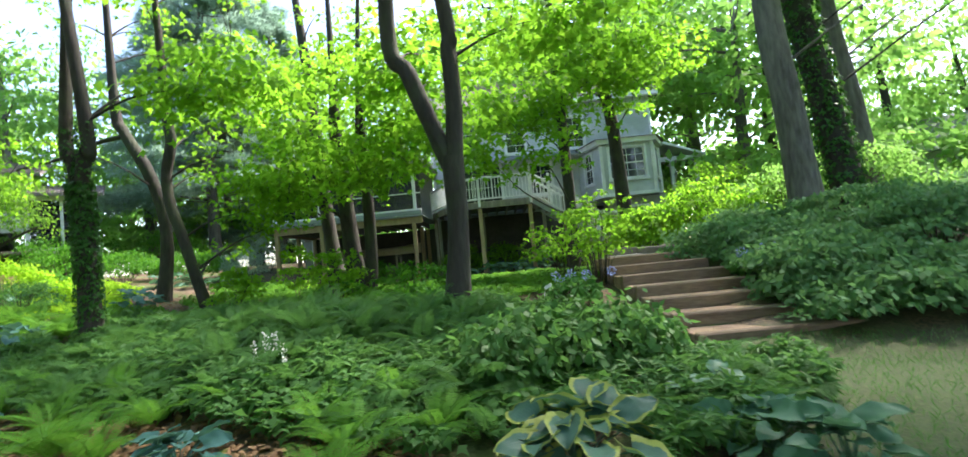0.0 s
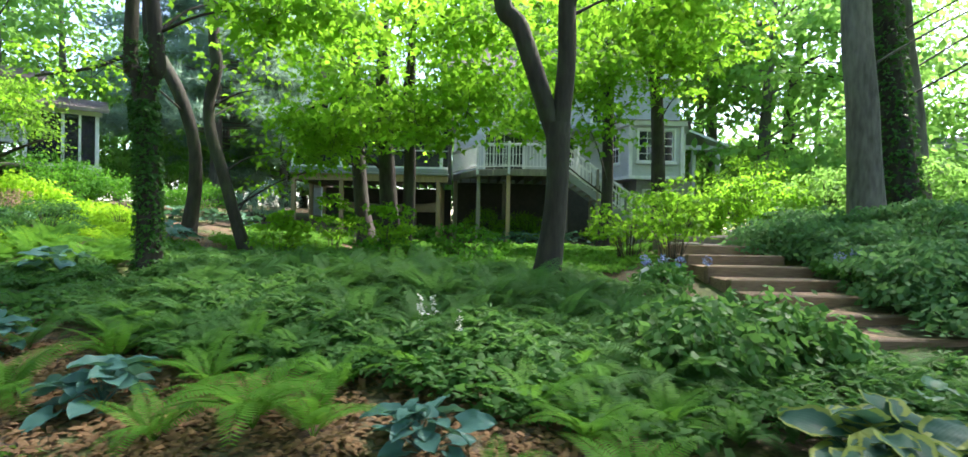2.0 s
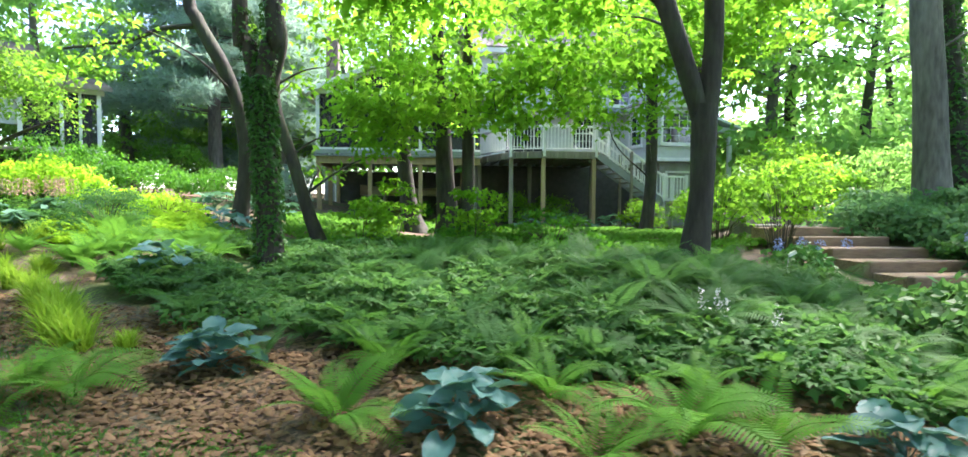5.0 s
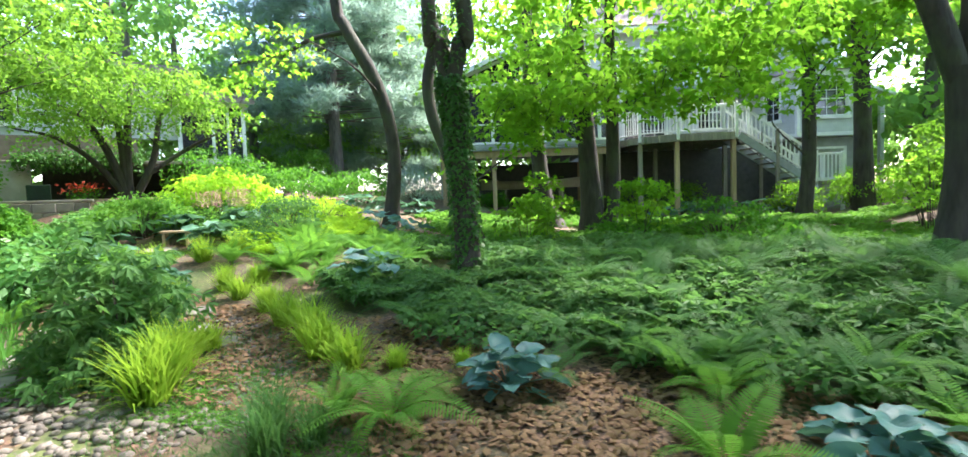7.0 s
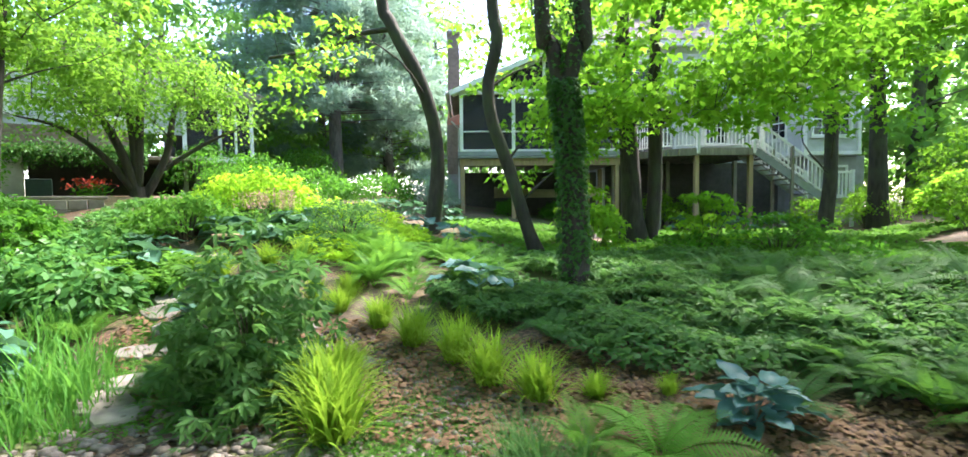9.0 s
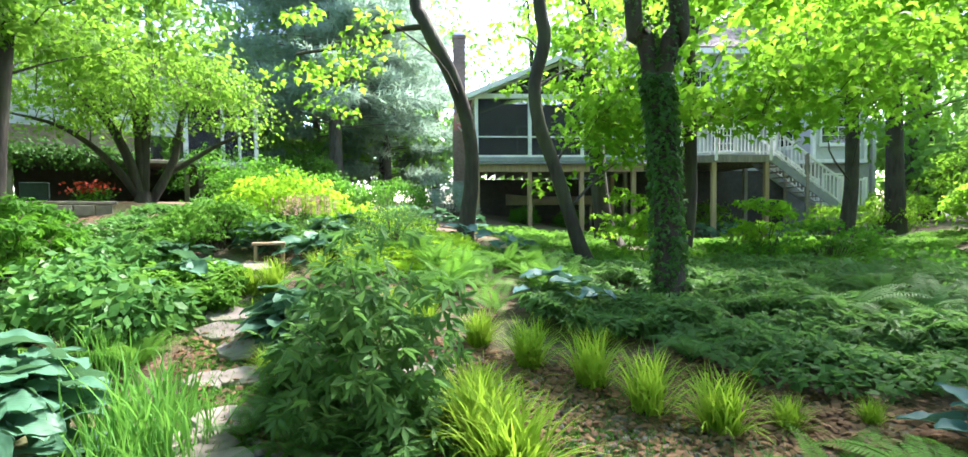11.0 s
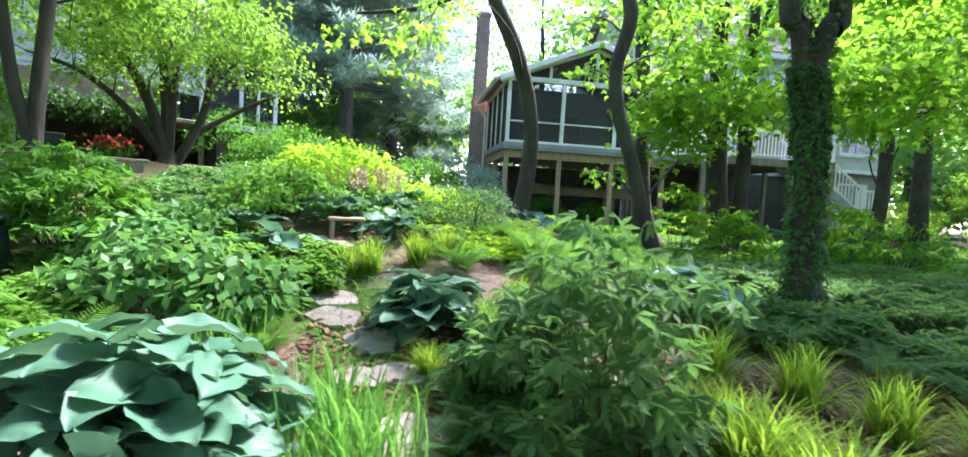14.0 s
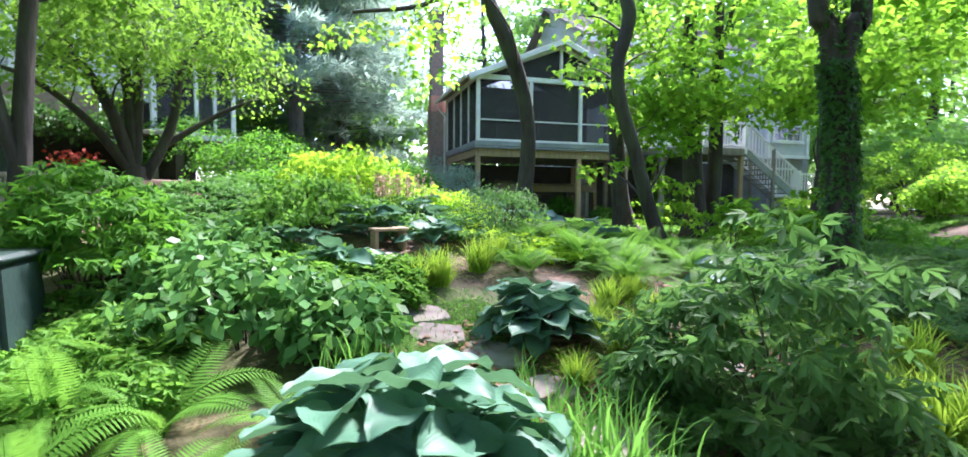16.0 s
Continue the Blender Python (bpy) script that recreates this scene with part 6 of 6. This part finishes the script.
def slab(x, y, r, label="flat grey-brown stepping stone set in moss"):
    bm = bmesh.new()
    n = 9
    ph = rng.uniform(0, 6.28)
    ring = [(r * rng.uniform(0.8, 1.1) * math.cos(ph + 6.283 * k / n), 0.72 * r * rng.uniform(0.8, 1.1) * math.sin(ph + 6.283 * k / n)) for k in range(n)]
    lo = [bm.verts.new((a, b, -0.08)) for a, b in ring]
    hi = [bm.verts.new((a, b, 0.012)) for a, b in ring]
    tp = [bm.verts.new((a * 0.93, b * 0.93, 0.03 + rng.uniform(-0.004, 0.004))) for a, b in ring]
    bm.faces.new(tp)
    for k in range(n):
        k2 = (k + 1) % n
        bm.faces.new((lo[k], lo[k2], hi[k2], hi[k]))
        bm.faces.new((hi[k], hi[k2], tp[k2], tp[k]))
    me = bpy.data.meshes.new("stepping_stone")
    bm.to_mesh(me)
    bm.free()
    me.materials.append(STONE)
    ob = new("stepping_stone", me)
    gx, gy = (hz(x + 0.1, y) - hz(x - 0.1, y)) / 0.2, (hz(x, y + 0.1) - hz(x, y - 0.1)) / 0.2
    ob.matrix_basis = pose(x, y, hz(x, y) + 0.01, math.degrees(math.atan(gy)), -math.degrees(math.atan(gx)), rng.uniform(-25, 25))
    tagged(ob, label, "stone", "stepping stones")


build_cobbles()
for x, y, r in ((-13.35, 2.65, 0.3), (-13.42, 3.00, 0.3), (-13.85, 3.58, 0.26), (-14.35, 4.02, 0.32), (-14.88, 4.25, 0.3), (-15.11, 4.59, 0.3), (-15.45, 4.98, 0.3), (-15.75, 5.42, 0.3), (-15.95, 5.91, 0.3), (-13.02, 2.55, 0.24), (-12.4, 4.15, 0.22), (-11.7, 4.05, 0.2), (-12.9, 4.5, 0.22), (-14.14, 3.42, 0.24)):
    slab(x, y, r)


# ---- neighbour's house and terrace ----
NM = pose(-24.51, 8.81, 0, 0, 0, 61.1)


def build_neighbour():
    N = thing("neighbour_house", "neighbouring white-sided house with a shaded room under its deck", "house", NM)
    part("lower_wall", box(-2.4, -1.25, 0.0, 0.25, 0.8, 3.1, 0.01), CONCRETE, N, "pale grey plastered lower wall")
    part("brick_wall", box(-3.4, 1.4, 0.75, 1.0, 3.2, 4.0, 0.01), BRICK, N)
    # Back and side wall take the dark colour that imitates the room's shade.
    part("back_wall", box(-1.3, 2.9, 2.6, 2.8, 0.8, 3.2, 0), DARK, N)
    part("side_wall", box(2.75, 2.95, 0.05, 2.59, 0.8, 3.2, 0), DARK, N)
    part("ceiling_slab", box(-3.4, 2.95, 0.0, 2.85, 3.1, 3.2, 0.01), WOOD_OLD, N)
    lap_wall(N, (-3.4, 1.02), (2.7, 1.02), 4.0, 6.2, SIDING, [(0.9, 1.8, 4.4, 5.8), (3.4, 4.4, 4.4, 5.8)], 0.15)
    window(N, (-3.4, 1.02), (2.7, 1.02), 0.9, 1.8, 4.4, 5.8)
    window(N, (-3.4, 1.02), (2.7, 1.02), 3.4, 4.4, 4.4, 5.8)
    roof_slab(N, [(-3.8, 0.5, 6.2), (3.1, 0.5, 6.2), (3.1, 5.5, 7.6), (-3.8, 5.5, 7.6)])
    P = thing("neighbour_porch", "small raised screened porch with white frame on posts", "porch", NM)
    for u in (2.62, 4.65):
        part("post", box(u - 0.06, u + 0.06, 0.9, 1.02, 1.0, 5.2), WHITE, P)
    part("post", box(3.6, 3.7, 0.9, 1.0, 3.3, 5.2), WHITE, P)
    part("post", box(4.1, 4.18, 0.9, 1.0, 3.3, 5.2), WHITE, P)
    part("floor", box(2.5, 4.8, 0.85, 4.0, 3.15, 3.35), WHITE, P)
    part("top_plate", box(2.5, 4.8, 0.87, 1.05, 5.2, 5.4), WHITE, P)
    part("screen", box(2.7, 4.6, 0.96, 0.966, 3.36, 5.2, 0), SCREEN, P)
    # Dark wall colour imitates the shade behind the screen.
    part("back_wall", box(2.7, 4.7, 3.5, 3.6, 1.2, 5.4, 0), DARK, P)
    roof_slab(P, [(2.3, 0.5, 5.42), (5.0, 0.5, 5.42), (5.0, 3.8, 6.3), (2.3, 3.8, 6.3)])
    # terrace wall of squared stones
    W = thing("terrace_wall", "low curved terrace wall of pale grey stone with a flat coping", "wall", NM)
    for c in range(4):
        s = -3.6 + 0.17 * (c % 2)
        while s < 0.34:
            e = min(s + rng.uniform(0.3, 0.5), 0.34)
            off = -4.2 + 0.05 * (s + 1) ** 2
            part("stone", box(s, e - 0.012, off, off + 0.3, 1.0 + 0.22 * c, 1.21 + 0.22 * c, 0.012), STONE, W)
            s = e
    part("coping", box(-3.65, 0.4, -4.16, -3.72, 1.885, 1.95, 0.015), STONE, W)
    part("terrace_floor", box(-3.6, 2.7, -3.7, 2.5, 1.0, 1.45, 0.01), STONE, N)
    # pot with red flowers and a chair
    F = thing("flower_pot", "terracotta pot of bright red geraniums on the terrace", "flower pot", NM @ pose(0.1, -2.5, 1.45))
    bm = bmesh.new()
    bmesh.ops.create_cone(bm, cap_ends=True, segments=16, radius1=0.15, radius2=0.22, depth=0.4, matrix=Matrix.Translation((0, 0, 0.2)))
    bmesh.ops.create_cone(bm, cap_ends=True, segments=16, radius1=0.24, radius2=0.24, depth=0.06, matrix=Matrix.Translation((0, 0, 0.41)))
    part("pot", bm, TERRA, F)
    s = Soup()
    c = np.stack([rng.normal(0, 0.2, 240), rng.normal(0, 0.2, 240), rng.uniform(0.44, 0.8, 240)], -1)
    scatter(s, LV, LF, c, rots(rng.uniform(0, 6.28, 240), rng.normal(0, 0.5, 240), rng.normal(0, 0.5, 240)), rng.uniform(0.06, 0.11, 240))
    link("leaves", s.mesh("leaves", L_DARK), F)
    s = Soup()
    c = np.stack([rng.normal(0, 0.2, 160), rng.normal(0, 0.2, 160), rng.uniform(0.72, 0.95, 160)], -1)
    scatter(s, LV * 1.0, LF, c, rots(rng.uniform(0, 6.28, 160), rng.normal(0, 0.7, 160), rng.normal(0, 0.7, 160)), rng.uniform(0.06, 0.1, 160))
    link("flowers", s.mesh("flowers", RED), F, label="bright red flower heads")
    C = thing("patio_chair", "dark metal patio chair on the terrace", "chair", NM @ pose(-0.85, -2.2, 1.45))
    part("seat", box(-0.25, 0.25, -0.25, 0.25, 0.42, 0.46), BIN, C)
    part("backrest", box(-0.25, 0.25, 0.22, 0.26, 0.5, 0.95, 0.02), BIN, C)
    for x in (-0.23, 0.23):
        for y in (-0.23, 0.23):
            part("leg", box(x - 0.02, x + 0.02, y - 0.02, y + 0.02, 0, 0.42), BIN, C)
    s = Soup()
    c = np.stack([rng.uniform(-1.6, 1.5, 2400), rng.normal(-0.1, 0.18, 2400), rng.normal(3.2, 0.16, 2400)], -1)
    scatter(s, LV, LF, c, rots(rng.uniform(0, 6.28, 2400), rng.normal(0.5, 0.5, 2400), rng.normal(0, 0.5, 2400)), rng.uniform(0.08, 0.14, 2400))
    ob = new("creeper", s.mesh("creeper", L_IVY))
    ob.matrix_basis = NM
    tagged(ob, "dark creeper hanging over the edge above the terrace", "creeper", kind="stuff")


build_neighbour()


def far_house():
    F = thing("far_house", "white-sided gabled house beyond the shrubs", "house", pose(11.2, 33, 0, 0, 0, -20))
    lap_wall(F, (-3.5, 0), (4.5, 0), 0.5, 4.6, WHITE, [(1.5, 2.4, 2.2, 3.6), (4.6, 5.5, 2.2, 3.6)], 0.16)
    window(F, (-3.5, 0), (4.5, 0), 1.5, 2.4, 2.2, 3.6)
    window(F, (-3.5, 0), (4.5, 0), 4.6, 5.5, 2.2, 3.6)
    lap_wall(F, (-3.5, 6), (-3.5, 0), 0.5, 4.6, WHITE, (), 0.16)
    roof_slab(F, [(-3.9, -0.4, 4.55), (4.9, -0.4, 4.55), (4.9, 3, 6.6), (-3.9, 3, 6.6)], 0.12, GREYTRIM)
    roof_slab(F, [(-3.9, 6.4, 4.55), (4.9, 6.4, 4.55), (4.9, 3, 6.6), (-3.9, 3, 6.6)], 0.12, GREYTRIM)


far_house()

# ---- small things ----
B = thing("garden_bench", "small weathered plank bench among the hostas", "bench", pose(-16.02, 6.24, hz(-16.02, 6.24), 0, 0, 40))
part("seat", box(-0.24, 0.24, -0.12, 0.12, 0.24, 0.285, 0.01), WOOD_NEW, B)
for x in (-0.19, 0.19):
    part("leg", box(x - 0.025, x + 0.025, -0.1, 0.1, -0.05, 0.24, 0.01), WOOD_NEW, B)

K = thing("compost_bin", "dark green plastic compost bin beside the shrub", "bin", pose(-18.35, 3.1, hz(-18.35, 3.1), 0, 0, 30))
bm = bmesh.new()
lo = [bm.verts.new((x * 0.42, y * 0.42, -0.05)) for x, y in ((-1, -1), (1, -1), (1, 1), (-1, 1))]
hi = [bm.verts.new((x * 0.36, y * 0.36, 0.86)) for x, y in ((-1, -1), (1, -1), (1, 1), (-1, 1))]
bm.faces.new(lo[::-1])
bm.faces.new(hi)
for k in range(4):
    bm.faces.new((lo[k], lo[(k + 1) % 4], hi[(k + 1) % 4], hi[k]))
bmesh.ops.bevel(bm, geom=bm.edges[:], offset=0.04, segments=2, affect='EDGES')
part("body", bm, BIN, K)
part("lid", box(-0.4, 0.4, -0.4, 0.4, 0.862, 0.93, 0.03), BIN, K)


def plumes(x, y, n, h, w, material, name, label, category):
    """Upright flower plumes on thin stems."""
    F = thing(name, label, category, pose(x, y, hz(x, y)))
    st, fl, lv = Soup(), Soup(), Soup()
    for k in range(n):
        a, b = rng.normal(0, w, 2)
        V, T = tube([(a * 0.5, b * 0.5, 0, 0.004), (a, b, h * 0.7, 0.003), (a * 1.1, b * 1.1, h, 0.002)], 4, 2)
        st.add(V, T)
        m = 40
        t = rng.uniform(0.62, 1.05, m)
        c = np.stack([a * 1.1 + rng.normal(0, 0.035, m) * (1.25 - t), b * 1.1 + rng.normal(0, 0.035, m) * (1.25 - t), h * t], -1)
        scatter(fl, DV, DF, c, rots(rng.uniform(0, 6.28, m), rng.normal(-0.5, 0.5, m), rng.uniform(0, 3, m)), rng.uniform(0.015, 0.035, m))
    m = 160
    c = np.stack([rng.normal(0, w * 1.2, m), rng.normal(0, w * 1.2, m), rng.uniform(0.05, h * 0.6, m)], -1)
    scatter(lv, LV, LF, c, rots(rng.uniform(0, 6.28, m), rng.normal(0, 0.4, m), rng.normal(0, 0.4, m)), rng.uniform(0.05, 0.1, m))
    tagged(link("stem", st.mesh("stem", STEM), F), kind="stuff")
    tagged(link("plume", fl.mesh("plume", material), F), kind="stuff")
    link("leaves", lv.mesh("leaves", L_FERN), F)


for x, y in ((-16.2, 7.5), (-16.5, 7.2), (-16.9, 8.1), (-16.4, 8.0)):
    plumes(x, y, 14, 0.75, 0.16, PINK, "astilbe", "pink astilbe in feathery bloom among hostas", "flower")
for x, y in ((-4.1, 5.3), (-4.4, 5.5)):
    plumes(x, y, 2, 0.45, 0.1, WHITEF, "white_flower_spikes", "thin white flower spikes above dark leaves", "flower")


def hydrangea(x, y, material, label):
    H = shrub(x, y, 0.9, 0.55, L_HYD, label, 30, 24, 0.11, 0.18, name="hydrangea", lo=0.3)
    s = Soup()
    for k in range(5):
        c0 = np.array([rng.normal(0, 0.28), rng.normal(0, 0.28), rng.uniform(0.42, 0.58)])
        d = rng.normal(0, 1, (60, 3))
        d /= np.linalg.norm(d, axis=1)[:, None]
        scatter(s, DV, DF, c0 + d * 0.07, rots(rng.uniform(0, 6.28, 60), rng.normal(0, 1, 60), rng.uniform(0, 3, 60)), np.full(60, 0.035))
    link("flower_heads", s.mesh("flower_heads", material), H)


hydrangea(0.15, 11.3, BLUEF, "low hydrangea with pale blue flower heads by the steps")
hydrangea(-2.7, 10.2, BLUEF, "low hydrangea with pale blue flower heads by the ferns")
M = thing("plant_label", "small white plant label on a thin metal stake", "plant label", pose(-3.0, 9.6, hz(-3.0, 9.6), 0, 0, 20))
part("stake", beam((0, 0, -0.05), (0.05, 0, 0.42), 0.008, 0.008, bev=0), METAL, M)
part("plate", beam((0.05, 0, 0.42), (0.16, 0.0, 0.48), 0.03, 0.05, bev=0.002), WHITE, M)
